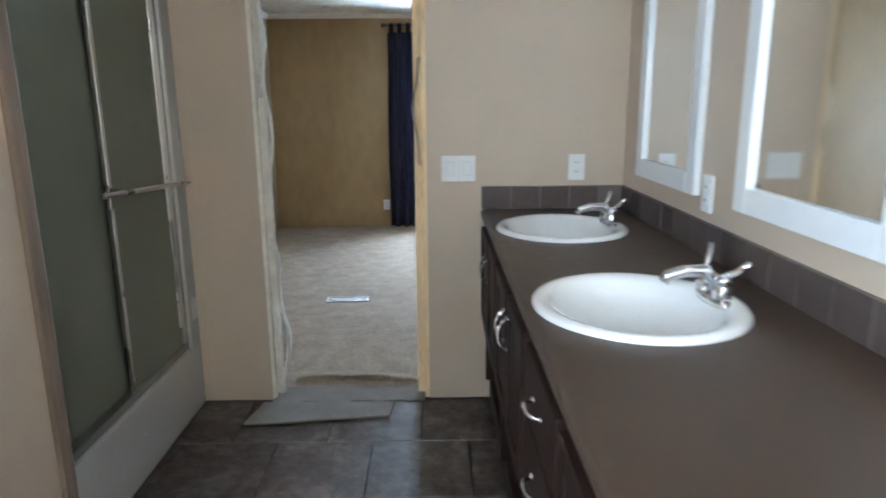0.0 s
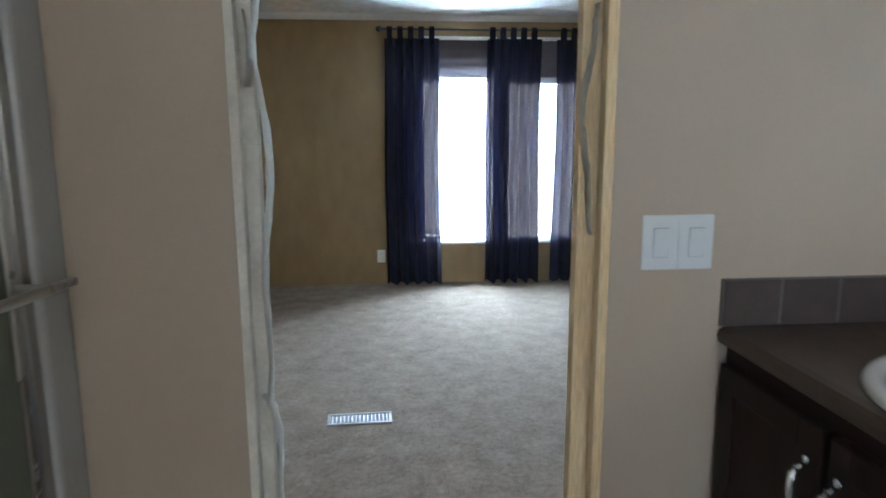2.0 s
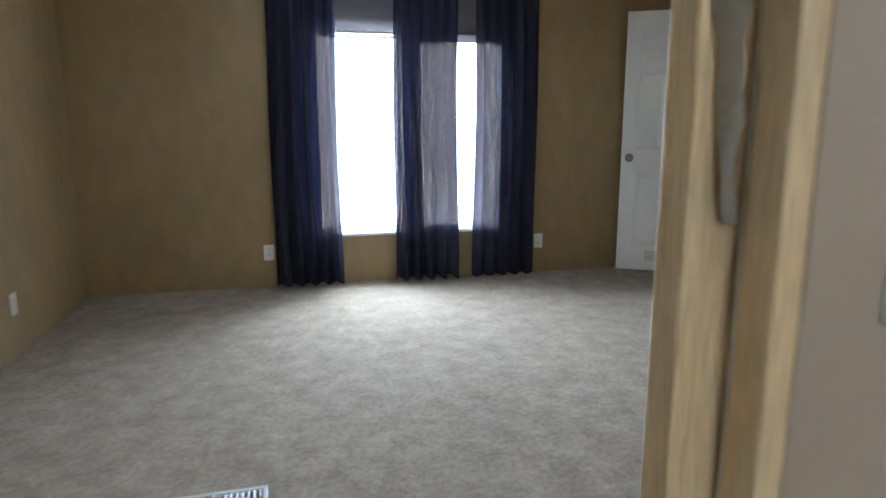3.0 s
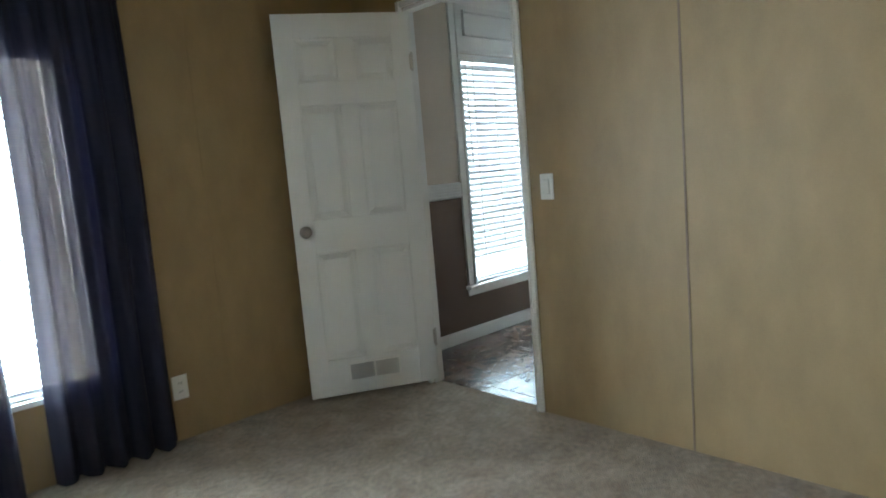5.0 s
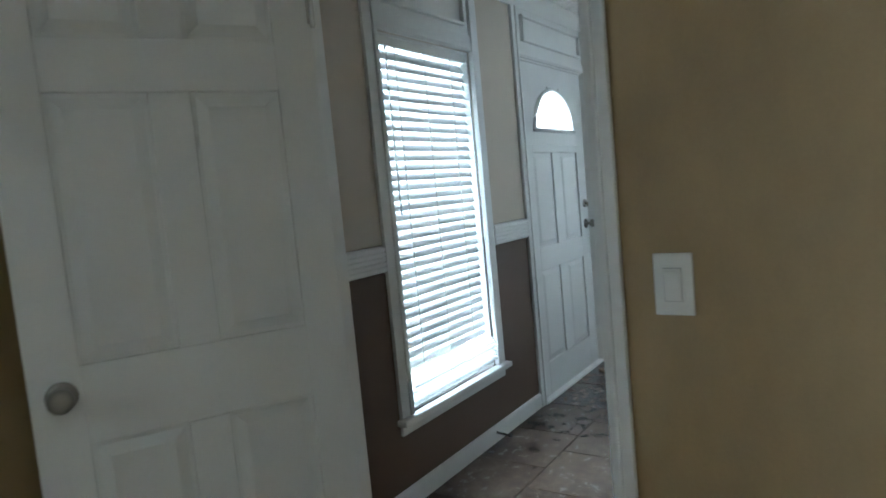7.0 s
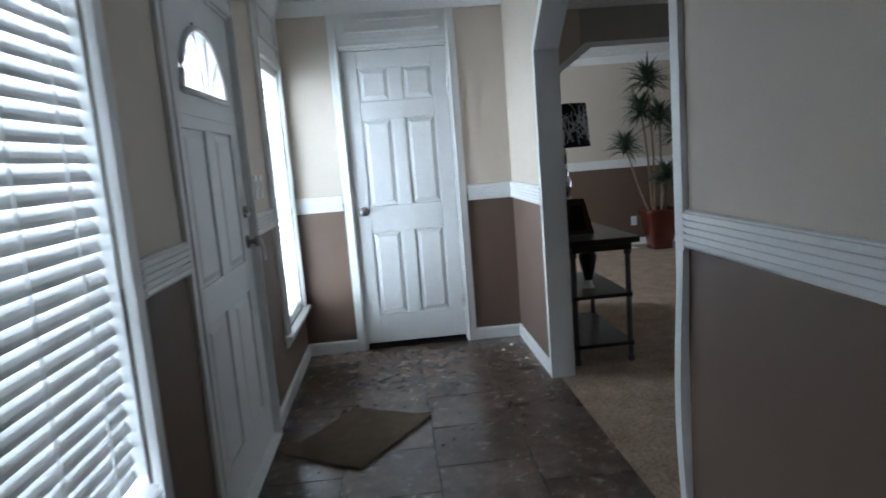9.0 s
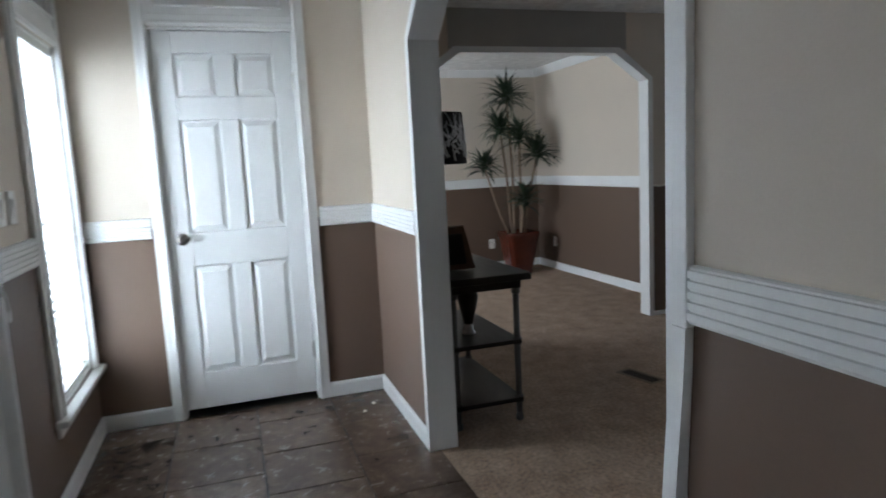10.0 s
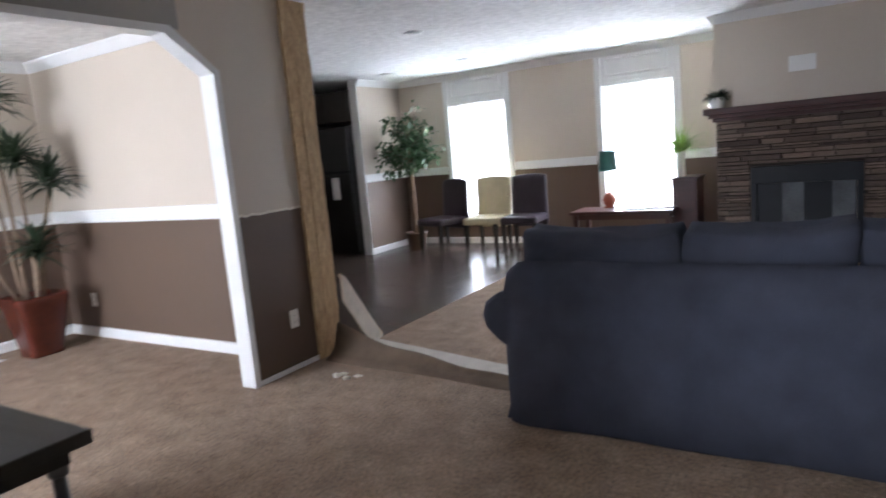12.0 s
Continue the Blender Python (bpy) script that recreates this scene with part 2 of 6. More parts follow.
M["frosted"] = mat("frosted_glass", (0.14, 0.148, 0.102), 0.4, vary=0.06, scale=3, fine=220, bump=0.12, depth=0.001)
M["fibreglass"] = mat("white_fibreglass", (0.44, 0.425, 0.39), 0.25, vary=0.03, scale=3, bump=0.02)
M["mirror"] = mat("mirror_silver", (0.88, 0.9, 0.89), 0.02, metal=1, vary=0.0, bump=0)
M["lumber"] = mat("raw_pine_lumber", (0.80, 0.58, 0.30), 0.75, vary=0.25, scale=7, fine=50, bump=0.4, stretch=(7, 7, 0.5), second=(0.86, 0.69, 0.44))
M["stud_wood"] = mat("rough_torn_stud", (0.36, 0.225, 0.105), 0.85, vary=0.4, scale=9, fine=40, bump=0.7, stretch=(5, 5, 1.2), second=(0.66, 0.47, 0.26))
M["old_wood"] = mat("dull_brown_wood_strip", (0.20, 0.145, 0.10), 0.7, vary=0.2, stretch=(6, 6, 0.6))
# near-black colour that paints the shade inside wall gaps and floor ducts
M["gap_shade"] = mat("painted_gap_shade", (0.035, 0.024, 0.016), 0.9, vary=0.3)
M["gypsum"] = mat("torn_gypsum_paper", (0.76, 0.71, 0.62), 0.9, vary=0.12, scale=14, fine=90, bump=0.5, depth=0.004)
M["plywood"] = mat("pale_subfloor_board", (0.55, 0.50, 0.44), 0.85, vary=0.14, scale=9, fine=80, bump=0.3)
M["carpet_back"] = mat("carpet_backing", (0.135, 0.092, 0.06), 0.95, vary=0.25, scale=10, fine=250, bump=0.8, depth=0.004)
M["curtain"] = cloth_mat("sheer_navy_curtain", (0.011, 0.011, 0.030), 0.018, 0.05)
M["shade_weave"] = cloth_mat("grey_woven_shade", (0.20, 0.18, 0.19), 0.06, 0.35)
M["blind"] = mat("white_blind_slat", (0.82, 0.82, 0.82), 0.4, vary=0.02, bump=0)
M["glass"] = glass_mat("window_glass", clear=0.93)
M["art_glass"] = glass_mat("leaded_glass", (0.93, 0.9, 0.9), 0.15, 0.9)
M["lead"] = mat("lead_came", (0.12, 0.10, 0.10), 0.5, metal=0.6)
M["sofa"] = mat("blue_grey_slipcover", (0.053, 0.057, 0.077), 0.92, vary=0.2, scale=6, fine=420, bump=0.6, depth=0.003, spec=0.15)
M["table_dark"] = mat("black_brown_wood", (0.018, 0.014, 0.011), 0.35, spec=0.3, vary=0.2, scale=6, fine=60, bump=0.1, stretch=(0.8, 6, 6))
M["frame_wood"] = mat("brown_carved_wood", (0.075, 0.036, 0.02), 0.5, vary=0.25, scale=9, fine=60, bump=0.3)
M["shade_black"] = mat("black_lamp_shade", (0.012, 0.011, 0.012), 0.7, vary=0.2, bump=0.1)
M["silver"] = mat("silver_vine_print", (0.62, 0.62, 0.62), 0.45, metal=0.2, vary=0.05)
M["pot_red"] = mat("glazed_red_brown_pot", (0.075, 0.016, 0.009), 0.2, vary=0.25, scale=6, fine=60, bump=0.1)
M["soil"] = mat("dark_potting_soil", (0.035, 0.024, 0.016), 0.95, vary=0.3, fine=60, bump=0.8, depth=0.01)
M["cane"] = mat("pale_brown_cane", (0.20, 0.14, 0.095), 0.8, vary=0.2, scale=20, fine=90, bump=0.4)
M["leaf_dark"] = mat("dark_green_leaf", (0.022, 0.04, 0.018), 0.45, vary=0.3, scale=12, bump=0.05)
M["leaf"] = mat("green_leaf", (0.05, 0.105, 0.04), 0.45, vary=0.3, scale=12, bump=0.05)
M["leaf_light"] = mat("light_green_leaf", (0.22, 0.36, 0.06), 0.5, vary=0.25, scale=12, bump=0.05)
M["bark"] = mat("brown_bark", (0.14, 0.085, 0.05), 0.9, vary=0.3, scale=15, fine=80, bump=0.6)
M["chair_dark"] = mat("dark_plum_leather", (0.036, 0.024, 0.034), 0.4, vary=0.15, scale=8, fine=150, bump=0.15)
M["chair_cream"] = mat("cream_upholstery", (0.60, 0.52, 0.34), 0.7, vary=0.08, scale=8, fine=250, bump=0.2)
M["teal"] = mat("teal_lamp_shade", (0.06, 0.17, 0.15), 0.8, vary=0.08, fine=250)
M["red_glaze"] = mat("rust_red_ceramic", (0.30, 0.075, 0.04), 0.3, vary=0.15)
M["stone"] = mat("brown_ledge_stone", (0.105, 0.076, 0.062), 0.85, vary=0.25, scale=9, fine=60, bump=0.6, depth=0.006, second=(0.25, 0.185, 0.148), per_piece=0.5)
M["mortar"] = mat("dark_stone_joint", (0.035, 0.027, 0.022), 0.95)
M["mantel"] = mat("dark_cherry_mantel", (0.06, 0.02, 0.017), 0.35, vary=0.2, scale=5, fine=60, stretch=(0.7, 6, 6))
M["firebox"] = mat("black_firebox_steel", (0.022, 0.024, 0.028), 0.45, metal=0.4, vary=0.15)
M["smoke_glass"] = mat("smoked_fire_glass", (0.15, 0.16, 0.17), 0.12, vary=0.3, scale=3, bump=0)
M["black_fridge"] = mat("gloss_black_appliance", (0.008, 0.008, 0.010), 0.22, vary=0.1, bump=0)
M["cabinet_dark"] = mat("espresso_cabinet", (0.018, 0.013, 0.011), 0.5, vary=0.2, stretch=(5, 5, 0.6))
M["paper"] = mat("white_paper", (0.78, 0.77, 0.74), 0.8, vary=0.03, bump=0)
M["mat_jute"] = mat("brown_coir_mat", (0.12, 0.078, 0.043), 0.97, vary=0.25, scale=14, fine=300, bump=1.0, depth=0.008)
M["remnant"] = mat("grey_carpet_scrap", (0.20, 0.172, 0.14), 0.97, vary=0.2, scale=10, fine=330, bump=1.0, depth=0.008)
M["screen"] = mat("outside_grass", (0.17, 0.19, 0.10), 0.95, vary=0.3, scale=0.6, fine=8)
M["steel_grey"] = mat("grey_recess_light", (0.5, 0.5, 0.5), 0.4, vary=0.05)


# ---- mesh helpers ----
def finish(bm, name, material, smooth=False):
    me = bpy.data.meshes.new(name)
    if smooth:
        for f in bm.faces:
            f.smooth = True
    bm.normal_update()
    bm.to_mesh(me)
    bm.free()
    for mt in (material if isinstance(material, (list, tuple)) else [material]):
        me.materials.append(mt)
    return me


def part(name, bm, material, parent=None, label="", smooth=False):
    """Links a bmesh as one mesh object under a thing or under a part."""
    ob = new(name, bm if isinstance(bm, bpy.types.Mesh) else finish(bm, name, material, smooth))
    if parent is not None:
        ob.parent = parent
    if label:
        ob["label"] = label
    return ob


def thing(name, m, label, category, group=""):
    """An empty at the base of a thing, which its parts hang under."""
    ob = new(name)
    ob.empty_display_size = 0.1
    ob.matrix_world = m
    return tagged(ob, label, category, group)


def struct(name, bm, material, label, smooth=False, category=""):
    ob = part(name, bm, material, None, "", smooth)
    return tagged(ob, label, category or name.split("_")[0], kind="structure")


def box(bm, x0, x1, y0, y1, z0, z1, bevel=0.0, mi=0):
    """Adds an upright box, its edges bevelled."""
    if bevel <= 0:
        v = [bm.verts.new((x, y, z)) for x in (x0, x1) for y in (y0, y1) for z in (z0, z1)]
        for q in ((0, 1, 3, 2), (4, 6, 7, 5), (0, 4, 5, 1), (2, 3, 7, 6), (0, 2, 6, 4), (1, 5, 7, 3)):
            bm.faces.new([v[i] for i in q]).material_index = mi
        return bm
    b = min(bevel, (x1 - x0) / 2.01, (y1 - y0) / 2.01, (z1 - z0) / 2.01)
    tmp = bmesh.new()
    box(tmp, x0, x1, y0, y1, z0, z1, 0, mi)
    bmesh.ops.recalc_face_normals(tmp, faces=tmp.faces)
    bmesh.ops.bevel(tmp, geom=list(tmp.edges), offset=b, segments=2, affect="EDGES", profile=0.6)
    for f in tmp.faces:
        f.material_index = mi
    return join(bm, tmp)


def join(bm, other, m=None):
    """Adds another bmesh, moved by m, and frees it."""
    me = bpy.data.meshes.new("tmp")
    if m is not None:
        other.transform(m)
    other.to_mesh(me)
    other.free()
    bm.from_mesh(me)
    bpy.data.meshes.remove(me)
    return bm


def boxes(*rows, bevel=0.0):
    bm = bmesh.new()
    for r in rows:
        box(bm, *r, bevel=bevel)
    return bm


def turned(bm, rings, m=None, seg=24, close=True):
    """Adds a body of revolution round z: rings of (radius, height); an oval by scaling m."""
    loops = []
    m = m or Matrix()
    for r, z in rings:
        loops.append([bm.verts.new(m @ Vector((r * math.cos(a), r * math.sin(a), z)))
                      for a in (2 * math.pi * i / seg for i in range(seg))])
    for a, b in zip(loops, loops[1:]):
        for i in range(seg):
            bm.faces.new((a[i], a[(i + 1) % seg], b[(i + 1) % seg], b[i]))
    if close:
        bm.faces.new(loops[0][::-1])
        bm.faces.new(loops[-1])
    return bm


def tube(bm, points, radius, seg=8):
    """Adds a round rod along points; radius a number or one per point."""
    pts = [Vector(p) for p in points]
    rad = radius if isinstance(radius, (list, tuple)) else [radius] * len(pts)
    loops, side = [], None
    for i, p in enumerate(pts):
        d = (pts[min(i + 1, len(pts) - 1)] - pts[max(i - 1, 0)]).normalized()
        ref = Vector((0, 0, 1)) if abs(d.z) < 0.9 else Vector((1, 0, 0))
        side = d.cross(ref).normalized()
        up = side.cross(d)
        loops.append([bm.verts.new(p + rad[i] * (math.cos(a) * side + math.sin(a) * up))
                      for a in (2 * math.pi * k / seg for k in range(seg))])
    for a, b in zip(loops, loops[1:]):
        for k in range(seg):
            bm.faces.new((a[k], a[(k + 1) % seg], b[(k + 1) % seg], b[k]))
    bm.faces.new(loops[0][::-1])
    bm.faces.new(loops[-1])
    return bm


def prism(bm, outline, axis, a, b, mi=0):
    """Adds an outline of (u, v) pulled from a to b along an axis: x: (y, z), y: (x, z), z: (x, y)."""
    def at(u, v, w):
        return {"x": (w, u, v), "y": (u, w, v), "z": (u, v, w)}[axis]
    lo = [bm.verts.new(at(u, v, a)) for u, v in outline]
    hi = [bm.verts.new(at(u, v, b)) for u, v in outline]
    k = len(outline)
    fs = [bm.faces.new(lo[::-1]), bm.faces.new(hi)]
    for i in range(k):
        fs.append(bm.faces.new((lo[i], lo[(i + 1) % k], hi[(i + 1) % k], hi[i])))
    for f in fs:
        f.material_index = mi
    bmesh.ops.recalc_face_normals(bm, faces=fs)
    return bm


def wall(name, label, axis, w0, w1, a0, a1, z1, holes=(), near=(0,), far=(0,), split=None, mats=()):
    """A wall between w0 and w1 across axis ("x" or "y"), from a0 to a1 along it, up to z1, with holes (b0, b1, z0, z1)
    that go through. near and far: material index below and above the height split, on the face at w0 and w1."""
    us = sorted({a0, a1, *[h[0] for h in holes], *[h[1] for h in holes]})
    zs = sorted({0.0, z1, *([split] if split else []), *[h[2] for h in holes], *[h[3] for h in holes]})

    def solid(i, j):
        if not (0 <= i < len(us) - 1 and 0 <= j < len(zs) - 1):
            return False
        u, z = (us[i] + us[i + 1]) / 2, (zs[j] + zs[j + 1]) / 2
        return not any(h[0] < u < h[1] and h[2] < z < h[3] for h in holes)
    bm = bmesh.new()
    cache = {}

    def vert(i, j, w):
        if (i, j, w) not in cache:
            p = (w, us[i], zs[j]) if axis == "x" else (us[i], w, zs[j])
            cache[i, j, w] = bm.verts.new(p)
        return cache[i, j, w]
    for i in range(len(us) - 1):
        for j in range(len(zs) - 1):
            if not solid(i, j):
                continue
            upper = bool(split) and zs[j] >= split - 1e-6
            for w, idx in ((w0, near), (w1, far)):
                f = bm.faces.new([vert(i, j, w), vert(i + 1, j, w), vert(i + 1, j + 1, w), vert(i, j + 1, w)])
                f.material_index = idx[-1] if upper else idx[0]
            for di, dj, e in ((-1, 0, ((i, j), (i, j + 1))), (1, 0, ((i + 1, j), (i + 1, j + 1))),
                              (0, -1, ((i, j), (i + 1, j))), (0, 1, ((i, j + 1), (i + 1, j + 1)))):
                if not solid(i + di, j + dj):
                    (p, q), (r, s) = e
                    f = bm.faces.new([vert(p, q, w0), vert(r, s, w0), vert(r, s, w1), vert(p, q, w1)])
                    f.material_index = near[-1] if upper else near[0]
    bmesh.ops.recalc_face_normals(bm, faces=bm.faces)
    return struct(name, bm, list(mats), label, category="wall")


TWO = (M["brown"], M["beige"], M["bed_wall"], M["bath_wall"], M["white"], M["grey_primer"])
B2, BED, BATH, WHITE_I = (0, 1), (2,), (3,), (4,)

# ================= large structure =================
# outside ground, one sheet
gm = bmesh.new()
box(gm, -400, 400, -400, 400, -0.9, -0.85)
struct("ground", gm, M["screen"], "mown grass around the house", category="ground")

for y in (6.0, SY - 6.0):
    bd = bmesh.new()
    box(bd, -70, 80, y, y + 0.05, -0.85, 30)
    struct("backdrop", bd, M["bright_sky"], "bright overcast distance outside the windows", category="backdrop")

WIN_N = [(-3.02, -2.36, 0.39, 1.86), (-2.24, -1.58, 0.39, 1.86), (0.865, 1.605, 0.385, 1.975), (2.10, 3.15, 0.0, 2.03),
         (3.70, 4.36, 0.37, 1.955), (5.85, 7.35, 0.39, 1.93)]
# north outside wall, in three stretches that meet the cross walls
wall("wall_north_bedroom", "tan vinyl-covered wall with two windows", "y", NY, 0.15, BED_W - 0.12, 0.05, H,
     [h for h in WIN_N if h[1] < 0], BED, BED, None, TWO)
wall("wall_north_hall", "two-tone beige and brown wall with windows and entry door", "y", NY, 0.15, 0.05, 4.5, H,
     [h for h in WIN_N if 0 < h[1] < 4.5], B2, B2, 1.05, TWO)
wall("wall_north_corner", "two-tone wall of the sitting corner", "y", NY, 0.15, 4.5, CORNER_X + 0.1, H,
     [h for h in WIN_N if h[0] > 4.5], B2, B2, 1.05, TWO)
# bedroom
wall("wall_west", "tan vinyl-covered bedroom wall", "x", BED_W - 0.12, BED_W, SY, NY, H, [(-9.2, -8.3, 1.1, 2.1)], BED, BED, None, TWO)
DOOR_A, DOOR_B, DOOR_H = -1.205, -0.448, 2.075
wall("wall_bedroom_east", "tan vinyl-covered wall with doorway to the hall", "x", 0.0, 0.065, BED_S, NY, H,
     [(DOOR_A, DOOR_B, 0.0, DOOR_H)], BED, BED, None, TWO)
OPN_A, OPN_B = -3.63, -2.857
wall("wall_bathroom_north", "beige wall with an unfinished doorway", "y", BATH_Y, BATH_Y + 0.045, BED_W, 0.1, H,
     [(OPN_A, OPN_B, 0.0, 2.16)], BATH, BATH, None, TWO)
wall("wall_bedroom_south", "tan wall with an unfinished doorway", "y", BED_S - 0.045, BED_S, BED_W, 0.1, H,
     [(OPN_A, OPN_B, 0.0, 2.16)], BED, BED, None, TWO)
# bathroom
wall("wall_bathroom_east", "beige wall behind the vanity", "x", MIRROR_X, MIRROR_X + 0.1, SY, BATH_Y, H, (), BATH, BATH, None, TWO)
wall("wall_bathroom_west", "pale wall beside the shower", "x", SHOWER_X - 0.1, SHOWER_X + 0.02, SY, -5.72, H, [(-9.2, -8.3, 1.1, 2.1)], BATH, BATH, None, TWO)
wall("wall_south_bathroom", "plain outside wall of the bathroom", "y", SY - 0.15, SY, BED_W - 0.12, MIRROR_X + 0.1, H,
     (), BATH, BATH, None, TWO)
wall("wall_south_closet", "plain outside wall between bathroom and living room", "y", SY - 0.15, SY, MIRROR_X + 0.1, 0.0, H, (), BATH, BATH, None, TWO)
struct("floor_closet", boxes((MIRROR_X + 0.1, 0.0, SY, SEAM_Y, -0.12, 0.0)), M["bed_carpet"], "beige carpet of a closed room", category="floor")
# hall and living room
ARCH1_A, ARCH1_B = 1.79, 3.51


def arch_wall(name, label, axis, w0, w1, a0, a1, h0, h1, low, top, run, idx_near, idx_far, m0=None):
    """A wall with an opening that has slanted upper corners."""
    bm = bmesh.new()
    pieces = [(a0, h0, 0, 1.05, 0), (a0, h0, 1.05, H, 1), (h1, a1, 0, 1.05, 0), (h1, a1, 1.05, H, 1)]
    for p, q, z0, z1, k in pieces:
        if q - p > 0.01:
            prism(bm, [(p, z0), (q, z0), (q, z1), (p, z1)], axis, w0, w1, k)
    prism(bm, [(h0, H), (h0, low), (h0 + run, top), (h1 - run, top), (h1, low), (h1, H)], axis, w0, w1, 1)
    bmesh.ops.remove_doubles(bm, verts=list(bm.verts), dist=1e-4)
    return struct(name, bm, [M["brown"], M["beige"]], label, category="wall")


arch_wall("wall_hall_south", "two-tone wall with a slant-cornered opening", "y", LIV_N, HALL_S, 0.1, ARCH_X,
          ARCH1_A, ARCH1_B, 1.845, 2.14, 0.36, 0, 0)
wall("wall_closet", "two-tone wall with a white closet door", "x", CLOSET_X, CLOSET_X + 0.1, HALL_S, NY, H,
     [(-1.135, -0.405, 0.0, 2.075)], B2, B2, 1.05, TWO)
ARCH2_A, ARCH2_B = -3.91, -2.05
wall("wall_closet_back", "two-tone wall behind the closet", "x", ARCH_X, ARCH_X + 0.1, LIV_N, NY, H, (), B2, B2, 1.05, TWO)
arch_wall("wall_arch", "two-tone wall with an arch to the sitting corner", "x", ARCH_X, ARCH_X + 0.1, -4.47, LIV_N,
          ARCH2_A, ARCH2_B, 1.885, 2.09, 0.29, 0, 0)
struct("header_board", boxes((ARCH_X - 0.005, ARCH_X - 0.0005, -3.71, -2.27, 2.105, H - 0.001)), M["grey_primer"], "unpainted grey board over the arch", category="wall")
wall("wall_corner_east", "two-tone wall of the sitting corner", "x", CORNER_X, CORNER_X + 0.1, CORNER_S - 0.1, NY, H, (), B2, B2, 1.05, TWO)
wall("wall_corner_south", "two-tone wall of the sitting corner", "y", CORNER_S - 0.1, CORNER_S, ARCH_X + 0.1, CORNER_X, H, (), B2, B2, 1.05, TWO)
wall("wall_living_west", "two-tone wall of the living room", "x", 0.0, 0.1, SY, BED_S, H, (), B2, B2, 1.05, TWO)
WIN_S = [(3.76, 4.61, 0.39, 1.945), (5.94, 6.80, 0.39, 1.945)]
wall("wall_south", "two-tone outside wall with two windows", "y", SY - 0.15, SY, 0.0, 9.6, H, WIN_S, B2, B2, 1.05, TWO)
wall("wall_kitchen_return", "short two-tone wall beside the refrigerator", "x", 7.64, 7.74, SY, -8.33, H, (), B2, B2, 1.05, TWO)
wall("wall_east", "two-tone wall of the kitchen", "x", 9.5, 9.6, SY, CORNER_S - 0.1, H, (), B2, B2, 1.05, TWO)
wall("wall_kitchen_north", "two-tone wall of the kitchen", "y", CORNER_S - 0.1, CORNER_S, CORNER_X, 9.6, H, (), B2, B2, 1.05, TWO)

# floors
struct("floor_bedroom", boxes((BED_W, 0.04, SEAM_Y, NY, -0.12, 0.0)), M["bed_carpet"], "worn beige carpet", category="floor")
struct("floor_bathroom", boxes((BED_W, MIRROR_X, SY, SEAM_Y, -0.12, -0.004)), M["grout"], "dark joints under the slate-look floor", category="floor")
struct("floor_hall", boxes((0.04, 4.9, -1.56, NY, -0.12, -0.004)), M["grout"], "dark joints under the stone-look floor, left bare as painted shade behind the closet door", category="floor")
liv = bmesh.new()
box(liv, 0.1, CORNER_X, -4.6, -1.56, -0.12, 0.0)
box(liv, 4.9, CORNER_X, -1.56, NY, -0.12, 0.0)
box(liv, 0.1, 5.04, SY, -4.6, -0.12, -0.001)
struct("floor_living", liv, M["liv_carpet"], "brown wall-to-wall carpet", category="floor")
struct("floor_dining", boxes((5.04, 9.6, SY, -4.6, -0.12, -0.006)), M["grout"], "joints under the dining floor", category="floor")
# ceiling: one sheet with low bumps in its surface
struct("ceiling", boxes((BED_W - 0.12, 9.6, SY - 0.15, 0.15, H, H + 0.1)), M["ceiling"], "white stippled ceiling", category="ceiling")


# ---- trim ----
def trim(name, label, *rows, bevel=0.004):
    return struct(name, boxes(*rows, bevel=bevel), M["white"], label, category="trim")


def run_profile(name, label, profile, axis, w, sign, a0, a1, category="trim"):
    """A moulding of a profile (out from the wall, height) along a wall whose face is at w; sign: the way out of it."""
    bm = bmesh.new()
    prism(bm, [(w + sign * o, z) for o, z in profile], "x" if axis == "y" else "y", a0, a1)
    return struct(name, bm, M["white"], label, category=category)


CROWN = [(0, H - 0.085), (0.012, H - 0.085), (0.02, H - 0.07), (0.045, H - 0.03), (0.06, H - 0.012), (0.062, H), (0, H)]
CROWN_BED = [(0, H - 0.05), (0.012, H - 0.05), (0.03, H - 0.02), (0.034, H), (0, H)]
BASE = [(0, 0), (0.014, 0), (0.014, 0.07), (0.008, 0.082), (0, 0.085)]
RAIL = [(0, RAIL_B), (0.014, RAIL_B), (0.018, RAIL_B + 0.006)]
for i in range(5):
    z = RAIL_B + 0.008 + i * 0.0195
    RAIL += [(0.020, z), (0.020, z + 0.013), (0.013, z + 0.0145), (0.013, z + 0.018)]
RAIL += [(0.02, RAIL_T - 0.002), (0.012, RAIL_T), (0, RAIL_T)]

run_profile("crown", "narrow white cornice", CROWN_BED, "y", NY, -1, BED_W, 0.0)
run_profile("crown", "narrow white cornice", CROWN_BED, "x", BED_W, 1, BED_S, NY)
run_profile("crown", "narrow white cornice", CROWN_BED, "x", 0.0, -1, BED_S, NY)
run_profile("crown", "white crown moulding", CROWN, "y", NY, -1, 0.1, CLOSET_X)
run_profile("crown", "white crown moulding", CROWN, "x", CLOSET_X, -1, HALL_S, NY)
run_profile("crown", "white crown moulding", CROWN, "y", HALL_S, 1, 0.1, CLOSET_X)
run_profile("crown", "white crown moulding", CROWN, "x", CORNER_X, -1, CORNER_S, NY)
run_profile("crown", "white crown moulding", CROWN, "y", CORNER_S, 1, ARCH_X + 0.1, CORNER_X)
run_profile("crown", "white crown moulding", CROWN, "y", SY, 1, 3.14, 7.64)
run_profile("crown", "white crown moulding", CROWN, "x", 7.64, -1, SY, -8.33)
